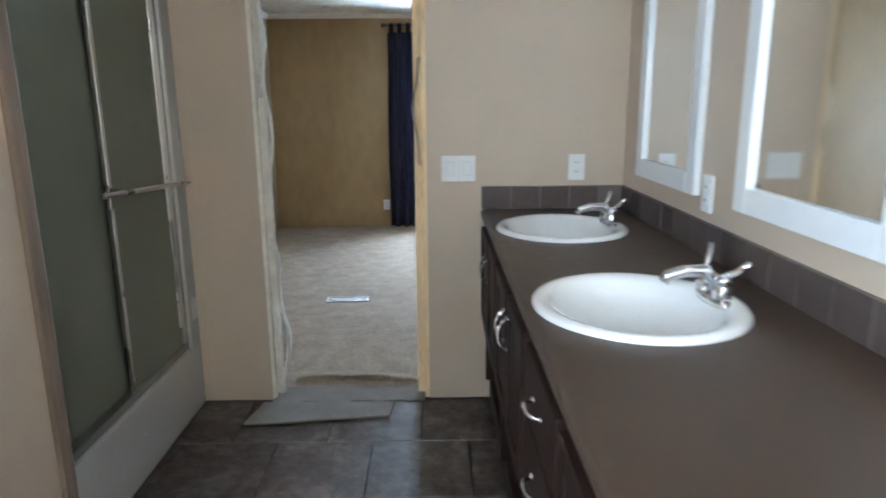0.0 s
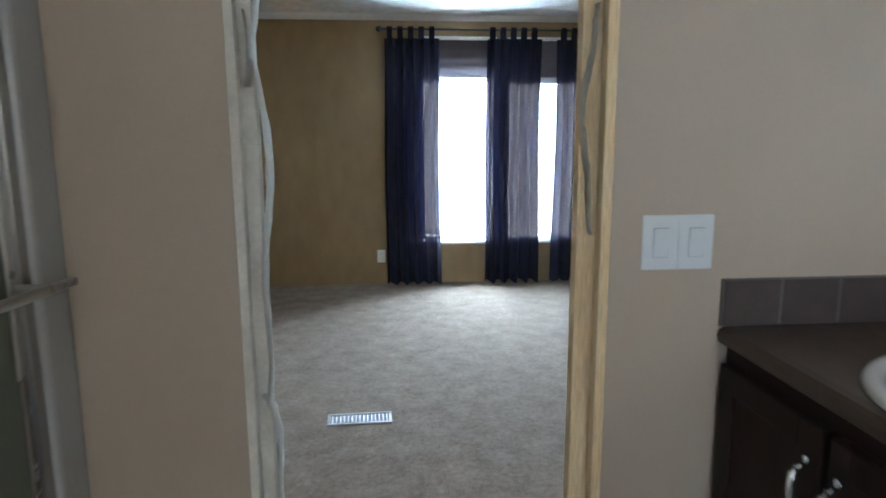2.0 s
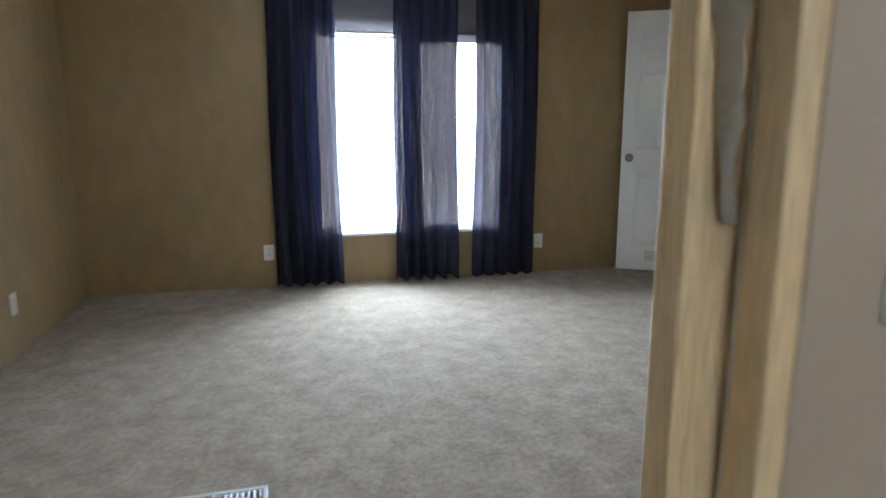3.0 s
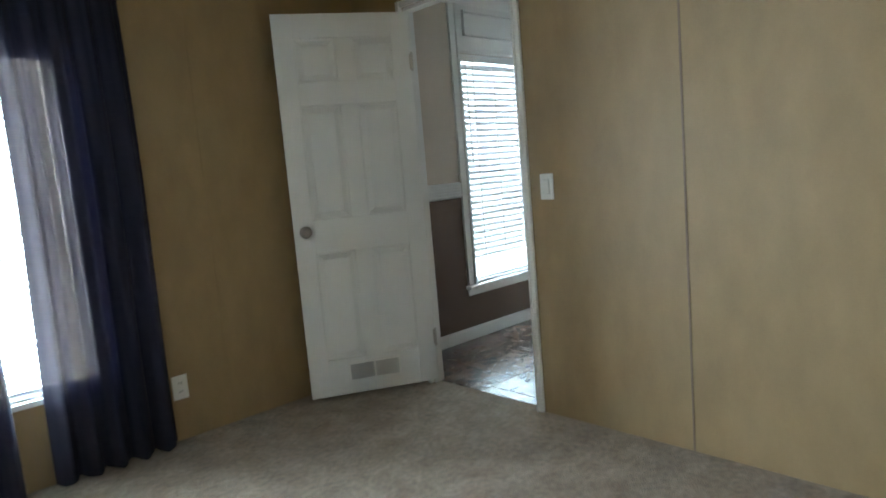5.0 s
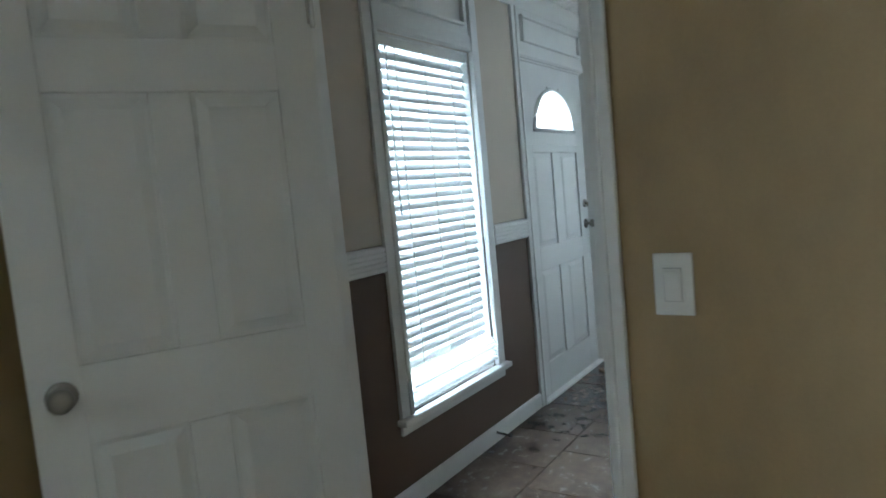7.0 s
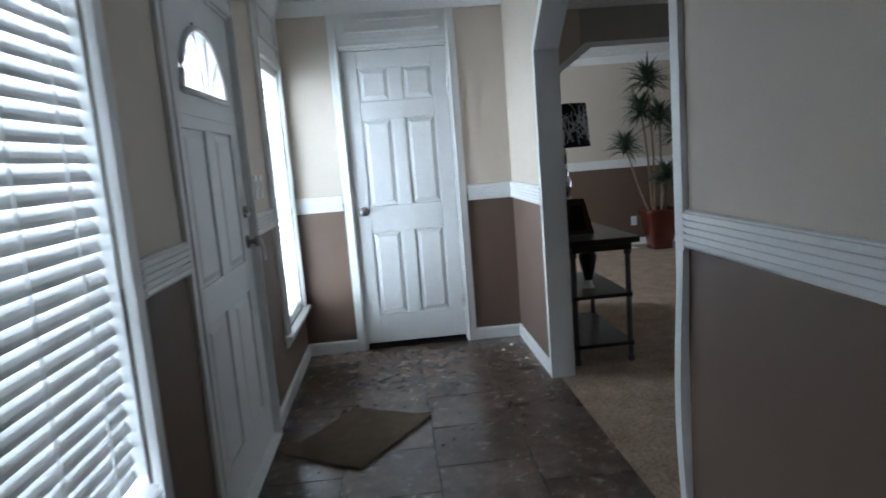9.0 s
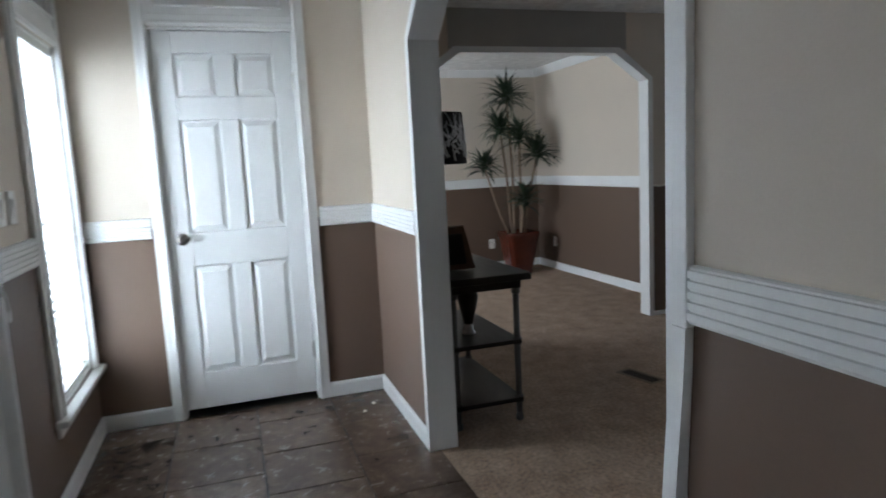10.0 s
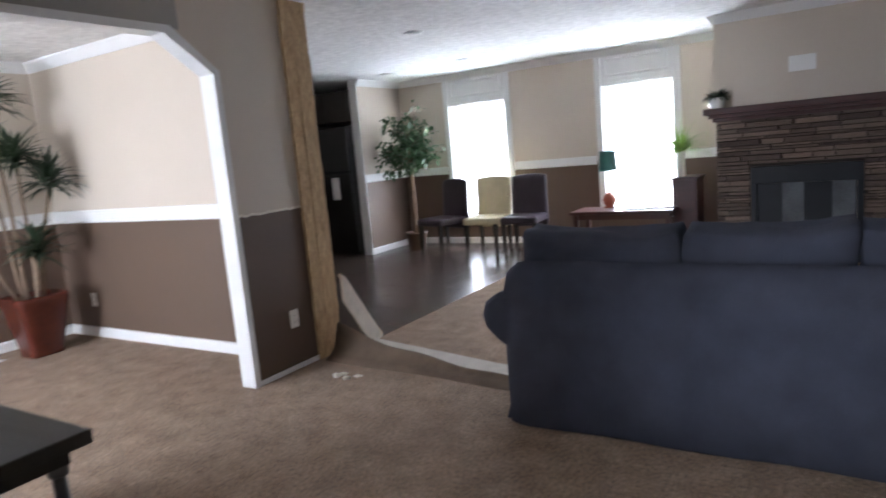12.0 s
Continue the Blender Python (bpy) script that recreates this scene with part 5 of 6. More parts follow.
turned(ds, [(0.011, 0), (0.011, 0.012)], pose(1.54, -0.085, 0.045, 90), 12)
tagged(part("door_stop", ds, M["dark_metal"]), "small dark spring door stop on the baseboard", "door stop")


# ================= living room =================
tb = thing("console_table", pose(3.58, -1.66, 0), "black-brown console table with two shelves and pipe legs", "console table")
TL, TW = 0.90, 0.43
part("tabletop", boxes((0, TL, -TW, 0, 0.735, 0.77), bevel=0.006), M["table_dark"], tb)
part("apron", boxes((0.05, TL - 0.05, -TW + 0.035, -0.035, 0.69, 0.735), bevel=0.003), M["table_dark"], tb)
for z in (0.405, 0.105):
    part("shelf", boxes((0.06, TL - 0.06, -TW + 0.035, -0.035, z, z + 0.022), bevel=0.004), M["table_dark"], tb)
for x in (0.085, TL - 0.085):
    for y in (-TW + 0.05, -0.05):
        lg = part("leg", turned(bmesh.new(), [(0.012, 0.0), (0.021, 0.006), (0.021, 0.03), (0.013, 0.038), (0.016, 0.05), (0.016, 0.69)], pose(x, y, 0), 14), M["dark_metal"], tb, "dark metal pipe leg", smooth=True)
        for z in (0.10, 0.40, 0.665):
            part("collar", turned(bmesh.new(), [(0.018, z - 0.006), (0.023, z - 0.002), (0.023, z + 0.032), (0.018, z + 0.036)], pose(x, y, 0), 14), M["dark_metal"], lg, smooth=True)

lamp = thing("table_lamp", pose(4.24, -1.85, 0.771), "silver table lamp with a black drum shade printed with silver vines", "table lamp")
part("base", turned(bmesh.new(), [(0.075, 0), (0.078, 0.012), (0.06, 0.022), (0.03, 0.03), (0.022, 0.06), (0.034, 0.09), (0.045, 0.14), (0.034, 0.19), (0.02, 0.215), (0.03, 0.24), (0.038, 0.28), (0.028, 0.33), (0.016, 0.36), (0.024, 0.385), (0.012, 0.41), (0.011, 0.52)], None, 24), M["chrome"], lamp, "polished silver turned base", smooth=True)
sd = bmesh.new()
turned(sd, [(0.168, 0.535), (0.152, 0.815)], None, 48, close=False)
bmesh.ops.solidify(sd, geom=list(sd.faces), thickness=0.003)
shade = part("shade", sd, M["shade_black"], lamp, "black drum shade", smooth=True)
rnd = random.Random(21)
vine = bmesh.new()
for v in range(110):
    a, z = rnd.uniform(0, 6.28), rnd.uniform(0.55, 0.70)
    da, pts = rnd.uniform(-0.08, 0.08), []
    for i in range(9):
        r = 0.168 - 0.016 * (z - 0.535) / 0.28 + 0.0028
        pts.append((r * math.cos(a), r * math.sin(a), z))
        a += da + rnd.uniform(-0.035, 0.035)
        da = da * 0.8 + rnd.uniform(-0.06, 0.06)
        z = min(0.808, max(0.542, z + rnd.uniform(0.0, 0.03)))
    tube(vine, pts, [0.0042 - 0.0003 * i for i in range(9)], 5)
part("vine_print", vine, M["silver"], shade)
part("harp", tube(bmesh.new(), [(0, 0.0, 0.52), (0, 0.045, 0.62), (0, 0.03, 0.76), (0, 0, 0.80), (0, -0.03, 0.76), (0, -0.045, 0.62), (0, 0, 0.52)], 0.0025, 6), M["chrome"], lamp)
part("spider", boxes((-0.152, 0.152, -0.002, 0.002, 0.797, 0.801), (-0.002, 0.002, -0.152, 0.152, 0.797, 0.801)), M["chrome"], lamp)

pq = thing("wooden_plaque", pose(3.85, -1.80, 0.771), "dark brown wooden plaque leaning back on its stand", "plaque")
b = bmesh.new()
prism(b, [(0.13, 0.0), (0.105, 0.225), (-0.035, 0.225), (-0.10, 0.0)], "x", -0.012, 0.012)
o = part("board", b, M["frame_wood"], pq)
o.matrix_basis = pose(0, 0, 0.004, 0, -8)
b = bmesh.new()
prism(b, [(0.06, 0.03), (0.05, 0.19), (-0.02, 0.19), (-0.05, 0.03)], "x", -0.016, -0.012)
o = part("carved_field", b, M["table_dark"], pq)
o.matrix_basis = pose(0, 0, 0.004, 0, -8)
part("stand", boxes((0.0, 0.09, -0.01, 0.01, 0.0, 0.012), bevel=0.003), M["frame_wood"], pq)

vs = thing("vase", pose(3.87, -1.86, 0.428), "dark tapered vase with a pale foot on the shelf", "vase")
part("body", turned(bmesh.new(), [(0.022, 0.05), (0.024, 0.06), (0.05, 0.16), (0.058, 0.2), (0.05, 0.225), (0.052, 0.235), (0.044, 0.232)], None, 20), M["table_dark"], vs, smooth=True)
part("foot", turned(bmesh.new(), [(0.034, 0), (0.034, 0.008), (0.024, 0.018), (0.022, 0.055)], None, 20), M["silver"], vs, "pale silver foot", smooth=True)

# sofa, its back to the hall
SX0, SX1, SYB = 1.22, 3.46, -3.965
sf = thing("sofa", pose(0, SYB, 0), "blue-grey slipcovered sofa with rolled arms and loose back cushions", "sofa")


def soft_box(x0, x1, y0, y1, z0, z1, r, seed, puff=0.012):
    """A padded block with rounded edges and slack cloth."""
    t = bmesh.new()
    box(t, x0, x1, y0, y1, z0, z1)
    bmesh.ops.recalc_face_normals(t, faces=t.faces)
    bmesh.ops.subdivide_edges(t, edges=list(t.edges), cuts=9, use_grid_fill=True)
    c = Vector(((x0 + x1) / 2, (y0 + y1) / 2, (z0 + z1) / 2))
    h = Vector(((x1 - x0) / 2, (y1 - y0) / 2, (z1 - z0) / 2))
    for v in t.verts:
        d = v.co - c
        q = Vector([max(-h[i] + r, min(h[i] - r, d[i])) for i in range(3)])
        e = d - q
        if e.length > 1e-6:
            e = e.normalized() * min(e.length, r)
        n = noise.noise(v.co * 3.1 + Vector((seed, 0, 0))) + 0.5 * noise.noise(v.co * 8 + Vector((0, seed, 0)))
        v.co = c + q + e + (e.normalized() if e.length > 1e-6 else Vector((0, 0, 0))) * n * puff
    return t


bb = bmesh.new()
nx = 40
cols = []
outline = [(0.0, 0.012), (0.004, 0.30), (-0.004, 0.60), (-0.02, 0.72), (-0.05, 0.775), (-0.10, 0.79), (-0.16, 0.775), (-0.2, 0.72), (-0.22, 0.45), (-0.22, 0.012)]
for i in range(nx + 1):
    s = i / nx
    x = SX0 + (SX1 - SX0) * s
    end = min(s, 1 - s) * (SX1 - SX0)
    drop = 0.05 * max(0, 1 - end / 0.09) ** 2
    tuck = 0.012 * max(0, 1 - end / 0.25)
    cols.append([bb.verts.new((x + (0.006 * noise.noise(Vector((x * 3, z * 4, 1))) if 0 < i < nx else 0), y + 0.006 * noise.noise(Vector((x * 4, z * 2.5, 5))) - (0.5 * drop if y > -0.1 else 0), z - (drop if z > 0.65 else 0) + (0.004 * math.sin(x * 9) if z < 0.05 else 0))) for y, z in outline])
for p, q in zip(cols, cols[1:]):
    for j in range(len(outline)):
        k2 = (j + 1) % len(outline)
        bb.faces.new((p[j], p[k2], q[k2], q[j]))
bb.faces.new(cols[0][::-1])
bb.faces.new(cols[-1])
bmesh.ops.recalc_face_normals(bb, faces=bb.faces)
part("back", bb, M["sofa"], sf, smooth=True)
part("seat_base", soft_box(SX0 + 0.02, SX1 - 0.02, -0.90, -0.2, 0.012, 0.30, 0.03, 2), M["sofa"], sf, smooth=True)
arm_out = [(-0.17, 0.012), (0.035, 0.012), (0.0, 0.12), (-0.015, 0.28), (0.005, 0.38), (0.06, 0.42), (0.11, 0.47), (0.125, 0.53), (0.105, 0.595), (0.05, 0.635), (-0.04, 0.645), (-0.12, 0.63), (-0.17, 0.58)]
for x, s in ((SX1, 1), (SX0, -1)):
    ab = bmesh.new()
    prism(ab, [(x + s * u, z) for u, z in arm_out], "y", -0.88, -0.025)
    bmesh.ops.bevel(ab, geom=[e for e in ab.edges if abs(e.verts[0].co.y - e.verts[1].co.y) < 1e-5], offset=0.02, segments=3, affect="EDGES")
    part("arm", ab, M["sofa"], sf, "rolled arm", smooth=True)
for i in range(3):
    x0, w3 = ((SX0 + 0.05, 0.777), (SX0 + 0.827, 0.628), (SX0 + 1.455, 0.735))[i]
    part("seat_cushion", soft_box(x0 + 0.01, x0 + w3 - 0.01, -0.88, -0.24, 0.29, 0.47, 0.06, 5 + i), M["sofa"], sf, smooth=True)
    cb = soft_box(x0 + 0.002, x0 + w3 - 0.002, -0.13, 0.09, 0.0, 0.478, 0.035, 15 + i, 0.03)
    for v in cb.verts:
        if v.co.z > 0.4:
            v.co.z += 0.045 * abs((v.co.x - x0 - w3 / 2) / (w3 / 2)) ** 4 - 0.025 + 0.016 * noise.noise(Vector((v.co.x * 5, v.co.y * 9, i)))
    o = part("back_cushion", cb, M["sofa"], sf, "plump loose back cushion", smooth=True)
    o.matrix_basis = pose(0, -0.29, 0.455, -8)

# studs, leaning board and torn carpet at the join of the two halves of the house
st = thing("rough_wall_stud", pose(0, 0, 0), "rough pine studs at the torn end of a wall", "wall stud")


def rough_post(x0, x1, y0, y1, seed, wear=1.0):
    t = bmesh.new()
    n = 30
    rings = []
    for i in range(n + 1):
        z = H * i / n - (0.001 if i == n else 0)
        a = wear * 0.007 * noise.noise(Vector((seed, z * 3, 0))) + wear * 0.004 * noise.noise(Vector((seed, z * 14, 3)))
        c = wear * 0.007 * noise.noise(Vector((seed, z * 3, 9))) + wear * 0.004 * noise.noise(Vector((seed, z * 14, 7)))
        rings.append([t.verts.new(p) for p in ((x0 + a, y0 + c, z), (x1, y0 + c, z), (x1, y1 - a, z), (x0 + a, y1 - a, z))])
    for p, q in zip(rings, rings[1:]):
        for j in range(4):
            t.faces.new((p[j], p[(j + 1) % 4], q[(j + 1) % 4], q[j]))
    t.faces.new(rings[0][::-1])
    t.faces.new(rings[-1])
    bmesh.ops.recalc_face_normals(t, faces=t.faces)
    return t


part("stud", rough_post(5.13, 5.235, -4.563, -4.472, 1, 1.3), M["stud_wood"], st)
# solid dark box: shade of the open gap put into its colour
part("gap_fill", boxes((5.155, 5.225, -4.586, -4.562, 0.0, H - 0.002)), M["gap_shade"], st, "dark filler painting the shade in the gap between the studs")
part("stud", rough_post(5.137, 5.245, -4.712, -4.582, 6, 1.8), M["stud_wood"], st)

lb = thing("leaning_board", pose(0, 0, 0), "torn white wallboard with a pine edge slanting to the floor", "wallboard")
b = bmesh.new()
prism(b, [(-4.655, 0.56), (-4.655, 0.37), (-4.75, 0.235), (-4.83, 0.11), (-4.93, 0.0), (-5.05, 0.0), (-5.045, 0.02), (-4.70, 0.535)], "x", 5.03, 5.045)
part("wallboard", b, M["gypsum"], lb, "torn white gypsum face")
part("edge_batten", tube(bmesh.new(), [(5.052, -4.665, 0.555), (5.052, -4.80, 0.37), (5.052, -5.06, 0.015)], 0.012, 6), M["lumber"], lb, "pine edge batten")

pw = bmesh.new()
prism(pw, [(5.04, -4.98), (3.9, -4.74), (2.6, -4.62), (2.6, -4.47), (3.8, -4.56), (5.04, -4.70)], "z", 0.001, 0.006)
tagged(part("seam_board", pw, M["plywood"]), "pale bare floorboard along the torn carpet seam", "floorboard")
fl = bmesh.new()
rows = []
for i in range(31):
    s = i / 30
    x = 5.08 - 1.55 * s
    y = -4.60 + 0.10 * s + 0.012 * math.sin(9 * s)
    hgt = 0.21 * (1 - s) ** 2.2 + 0.018 + 0.008 * math.sin(17 * s)
    rows.append([fl.verts.new(p) for p in ((x, y + 0.14, 0.004), (x, y + 0.07, 0.012 + 0.1 * hgt), (x, y + 0.03, 0.35 * hgt), (x, y + 0.0, 0.75 * hgt), (x - 0.006, y - 0.015, hgt))])
for p, q in zip(rows, rows[1:]):
    for j in range(4):
        fl.faces.new((p[j], p[j + 1], q[j + 1], q[j]))
bmesh.ops.recalc_face_normals(fl, faces=fl.faces)
bmesh.ops.solidify(fl, geom=list(fl.faces), thickness=-0.008)
tagged(part("carpet_flap", fl, M["carpet_back"], None, "", smooth=True), "loose brown carpet edge curling up along the seam", "carpet flap")
rnd = random.Random(31)
for i in range(4):
    x, y = 4.72 + rnd.uniform(-0.07, 0.1), -4.24 + rnd.uniform(-0.05, 0.05)
    b = bmesh.new()
    k = rnd.uniform(0.02, 0.045)
    prism(b, [(x - k, y - k * 0.5), (x + k * 0.8, y - k * 0.7), (x + k, y + k * 0.4), (x - 0.2 * k, y + k * 0.8)], "z", 0.001, 0.006 + 0.006 * i)
    tagged(part("debris_scrap", b, M["gypsum"]), "small white scrap of wallboard on the carpet", "debris", "wallboard scraps")
pp = bmesh.new()
prism(pp, [(7.70, -3.44), (7.98, -3.40), (8.0, -3.62), (7.73, -3.67)], "z", 0.004, 0.006)
tagged(part("paper_sheet", pp, M["paper"]), "white sheet of paper on the carpet", "paper")
for x, y in ((4.22, -1.40), (4.12, -1.33), (3.9, -1.44)):
    b = bmesh.new()
    prism(b, [(x - 0.012, y - 0.008), (x + 0.01, y - 0.01), (x + 0.014, y + 0.006), (x - 0.006, y + 0.011)], "z", 0.001, 0.006)
    tagged(part("debris_scrap", b, M["gypsum"]), "tiny white scrap on the hall tiles", "debris", "scraps on the tiles")
# torn paint edge along the stub wall where its rail is gone
b = bmesh.new()
rnd = random.Random(8)
up = [(-4.468 + 0.525 * i / 24, 1.062 + rnd.uniform(-0.006, 0.006)) for i in range(25)]
prism(b, up + [(y, z - 0.014) for y, z in reversed(up)], "x", ARCH_X - 0.003, ARCH_X - 0.0005)
struct("torn_edge", b, M["gypsum"], "ragged pale line where a chair rail was torn off", category="trim")
run_profile("baseboard", "pale low baseboard strip", [(0, 0), (0.008, 0), (0.008, 0.03), (0, 0.032)], "x", ARCH_X, -1, -4.47, -3.945)
plate(ARCH_X, -4.288, 0.338, -90, "white outlet plate on brown wall", group="living room outlets")
plate(CORNER_X, -3.74, 0.31, -90, "white outlet plate on brown wall", group="living room outlets")
plate(7.62, CORNER_S, 0.33, 0, "white outlet plate on brown wall", group="living room outlets").matrix_world = pose(7.62, CORNER_S, 0.33, 0, 0, 180)

# ---- plants ----
def blade(bm, base, direction, length, width, droop, fold=0.3):
    """One long narrow leaf that arches over."""
    d = Vector(direction).normalized()
    side = d.cross(Vector((0, 0, 1)))
    side = side.normalized() if side.length > 1e-3 else Vector((1, 0, 0))
    p = Vector(base)
    prev = None
    n = 5
    for i in range(n + 1):
        s = i / n
        w = width * (0.5 + 1.2 * s) if s < 0.4 else width * (1 - (s - 0.4) / 0.6) ** 0.8
        nor = side.cross(d).normalized()
        cur = [bm.verts.new(p - side * w + nor * w * fold), bm.verts.new(p), bm.verts.new(p + side * w + nor * w * fold)] if i < n else [bm.verts.new(p)]
        if prev:
            if i < n:
                bm.faces.new((prev[0], prev[1], cur[1], cur[0]))
                bm.faces.new((prev[1], prev[2], cur[2], cur[1]))
            else:
                bm.faces.new((prev[0], prev[1], cur[0]))
                bm.faces.new((prev[1], prev[2], cur[0]))
        prev = cur
        p = p + d * (length / n)
        d = (d + Vector((0, 0, -droop / n))).normalized()
    return bm


PX, PY = 7.62, -3.90
dr = thing("potted_dracaena", pose(PX, PY, 0), "tall dracaena with bare canes in a red-brown pot", "potted plant")
pt = bmesh.new()
ring = []
for z, r in ((0.0, 0.125), (0.02, 0.13), (0.035, 0.125), (0.40, 0.19), (0.43, 0.20), (0.47, 0.205), (0.49, 0.20), (0.485, 0.175), (0.43, 0.17)):
    ring.append([pt.verts.new((r * (abs(math.cos(a)) ** 0.3) * math.copysign(1, math.cos(a)), r * (abs(math.sin(a)) ** 0.3) * math.copysign(1, math.sin(a)), z)) for a in (2 * math.pi * (i + 0.5) / 32 + 0.4 for i in range(32))])
for p, q in zip(ring, ring[1:]):
    for i in range(32):
        pt.faces.new((p[i], p[(i + 1) % 32], q[(i + 1) % 32], q[i]))
pt.faces.new(ring[0][::-1])
part("pot", pt, M["pot_red"], dr, "glazed red-brown square pot", smooth=True)
part("soil", turned(bmesh.new(), [(0.172, 0.42), (0.172, 0.445), (0.1, 0.452)], None, 20), M["soil"], dr)
R = Vector((-0.43, -0.90, 0))
D = Vector((0.90, -0.43, 0))
rnd = random.Random(12)
for off, dep, z, n, ln in ((-0.085, 0.02, 2.0, 95, 0.36), (-0.17, 0.05, 1.66, 85, 0.34), (0.05, -0.08, 1.55, 80, 0.33), (0.25, 0.04, 1.36, 85, 0.34), (-0.36, -0.05, 1.24, 75, 0.31), (0.09, -0.12, 0.84, 70, 0.31)):
    topp = R * off + D * dep + Vector((0, 0, z))
    foot = R * (off * 0.25 + rnd.uniform(-0.03, 0.03)) + D * (dep * 0.3) + Vector((0, 0, 0.44))
    pts = [foot.lerp(topp, s) + R * (0.03 * math.sin(3 * s + off * 9)) * (1 - s) for s in (0, 0.25, 0.5, 0.75, 1)]
    part("cane", tube(bmesh.new(), pts, [0.017, 0.015, 0.014, 0.013, 0.012], 8), M["cane"], dr, smooth=True)
    cr = bmesh.new()
    for i in range(n):
        a = i * 2.399 + rnd.uniform(-0.2, 0.2)
        el = rnd.uniform(-0.15, 1.3)
        d = Vector((math.cos(a) * math.cos(el), math.sin(a) * math.cos(el), math.sin(el)))
        blade(cr, pts[-1] + Vector((0, 0, rnd.uniform(-0.06, 0.05))), d, ln * rnd.uniform(0.75, 1.1), 0.0185, rnd.uniform(0.5, 1.5))
    part("leaf_tuft", cr, M["leaf_dark"], dr, "dark green arching leaves")

tr = thing("ficus_tree", pose(7.13, -8.72, 0), "artificial ficus tree in a brown pot in the corner", "potted tree")
part("pot", turned(bmesh.new(), [(0.10, 0), (0.115, 0.01), (0.14, 0.22), (0.15, 0.235), (0.15, 0.26), (0.13, 0.262), (0.125, 0.22)], None, 24), M["frame_wood"], tr, "brown pot", smooth=True)
rnd = random.Random(77)
tk = bmesh.new()
for q in range(3):
    tube(tk, [(0.02 * math.cos(q * 2.1 + z * 5), 0.02 * math.sin(q * 2.1 + z * 5), z) for z in (0.2, 0.4, 0.6, 0.8, 1.0, 1.15)], [0.02, 0.019, 0.018, 0.017, 0.016, 0.013], 8)
trunk = part("trunk", tk, M["bark"], tr, "braided brown trunk", smooth=True)
lv = bmesh.new()
lm = bmesh.new()
for i in range(46):
    a, el = rnd.uniform(0, 6.28), rnd.uniform(-0.5, 1.4)
    L = rnd.uniform(0.32, 0.56) * (0.85 + 0.3 * max(0, el))
    d = Vector((math.cos(a) * math.cos(el), math.sin(a) * math.cos(el), 0.75 * math.sin(el) + 0.15))
    p0 = Vector((0, 0, 1.2 + rnd.uniform(-0.05, 0.2)))
    p1 = p0 + d * L
    p1.y = max(p1.y, -0.55)
    p1.x = min(p1.x, 0.44)
    tube(lm, [p0, p0.lerp(p1, 0.5) + Vector((0, 0, 0.04)), p1], [0.008, 0.005, 0.002], 5)
    for j in range(30):
        s = rnd.uniform(0.35, 1.05)
        c = p0.lerp(p1, s) + Vector((rnd.uniform(-0.09, 0.09), rnd.uniform(-0.09, 0.09), rnd.uniform(-0.07, 0.08)))
        c.y, c.x = max(c.y, -0.58), min(c.x, 0.47)
        dd = Vector((rnd.uniform(-1, 1), rnd.uniform(-1, 1), rnd.uniform(-0.7, 0.3)))
        blade(lv, c, dd, rnd.uniform(0.07, 0.11), 0.025, 0.5, 0.15)
part("branch_frame", lm, M["bark"], trunk)
part("crown", lv, M["leaf"], tr, "mid-green glossy leaves")

# ---- fireplace ----
fp = thing("fireplace", pose(0, -8.2, 0), "stacked brown stone fireplace with a dark cherry mantel", "fireplace")
FX0, FX1 = 0.92, 3.14
ch = bmesh.new()
box(ch, FX0, FX1, SY + 8.2 + 0.001, -0.001, 1.40, H - 0.001)
box(ch, FX0 + 0.05, FX1 - 0.05, SY + 8.2 + 0.001, -0.06, 0.0, 1.40)
part("chimney_breast", ch, [M["beige"]], fp, "beige painted chimney breast")
BX0, BX1, BZ0, BZ1 = 1.92, 2.84, 0.10, 0.92
part("stone_bed", boxes((FX0 + 0.06, BX0, -0.06, -0.03, 0, 1.40), (BX1, FX1 - 0.02, -0.06, -0.03, 0, 1.40), (BX0, BX1, -0.06, -0.03, BZ1, 1.40), (FX1 - 0.05, FX1 - 0.02, SY + 8.21, -0.06, 0, 1.40)), M["mortar"], fp, "dark joints behind the stones")
part("mantel_shelf", boxes((FX0 - 0.08, FX1 + 0.09, -0.02, 0.17, 1.445, 1.505), (FX0 - 0.04, FX1 + 0.05, -0.02, 0.12, 1.41, 1.445), (FX0, FX1 + 0.02, -0.02, 0.075, 1.375, 1.41), bevel=0.008), M["mantel"], fp, "dark cherry mantel shelf")
part("hood", boxes((BX0, BX1, -0.05, 0.03, 0.76, BZ1), bevel=0.008), M["firebox"], fp, "black steel hood")
part("surround", boxes((BX0, BX0 + 0.05, -0.05, 0.012, BZ0, 0.76), (BX1 - 0.05, BX1, -0.05, 0.012, BZ0, 0.76), (BX0 + 0.05, BX1 - 0.05, -0.05, 0.012, BZ0, BZ0 + 0.08), (BX0, BX1, -0.05, 0.01, 0.0, BZ0), bevel=0.004), M["firebox"], fp)
for i in range(4):
    x0 = BX0 + 0.052 + i * 0.204
    g = part("glass_door", boxes((x0 + 0.004, x0 + 0.2, -0.035, -0.028, BZ0 + 0.085, 0.755)), M["smoke_glass"] if i % 2 == 0 else M["firebox"], fp, "smoked glass fire door")
    part("door_edge", boxes((x0, x0 + 0.012, -0.04, -0.02, BZ0 + 0.085, 0.755), (x0 + 0.192, x0 + 0.204, -0.04, -0.02, BZ0 + 0.085, 0.755)), M["firebox"], g)
rnd = random.Random(40)


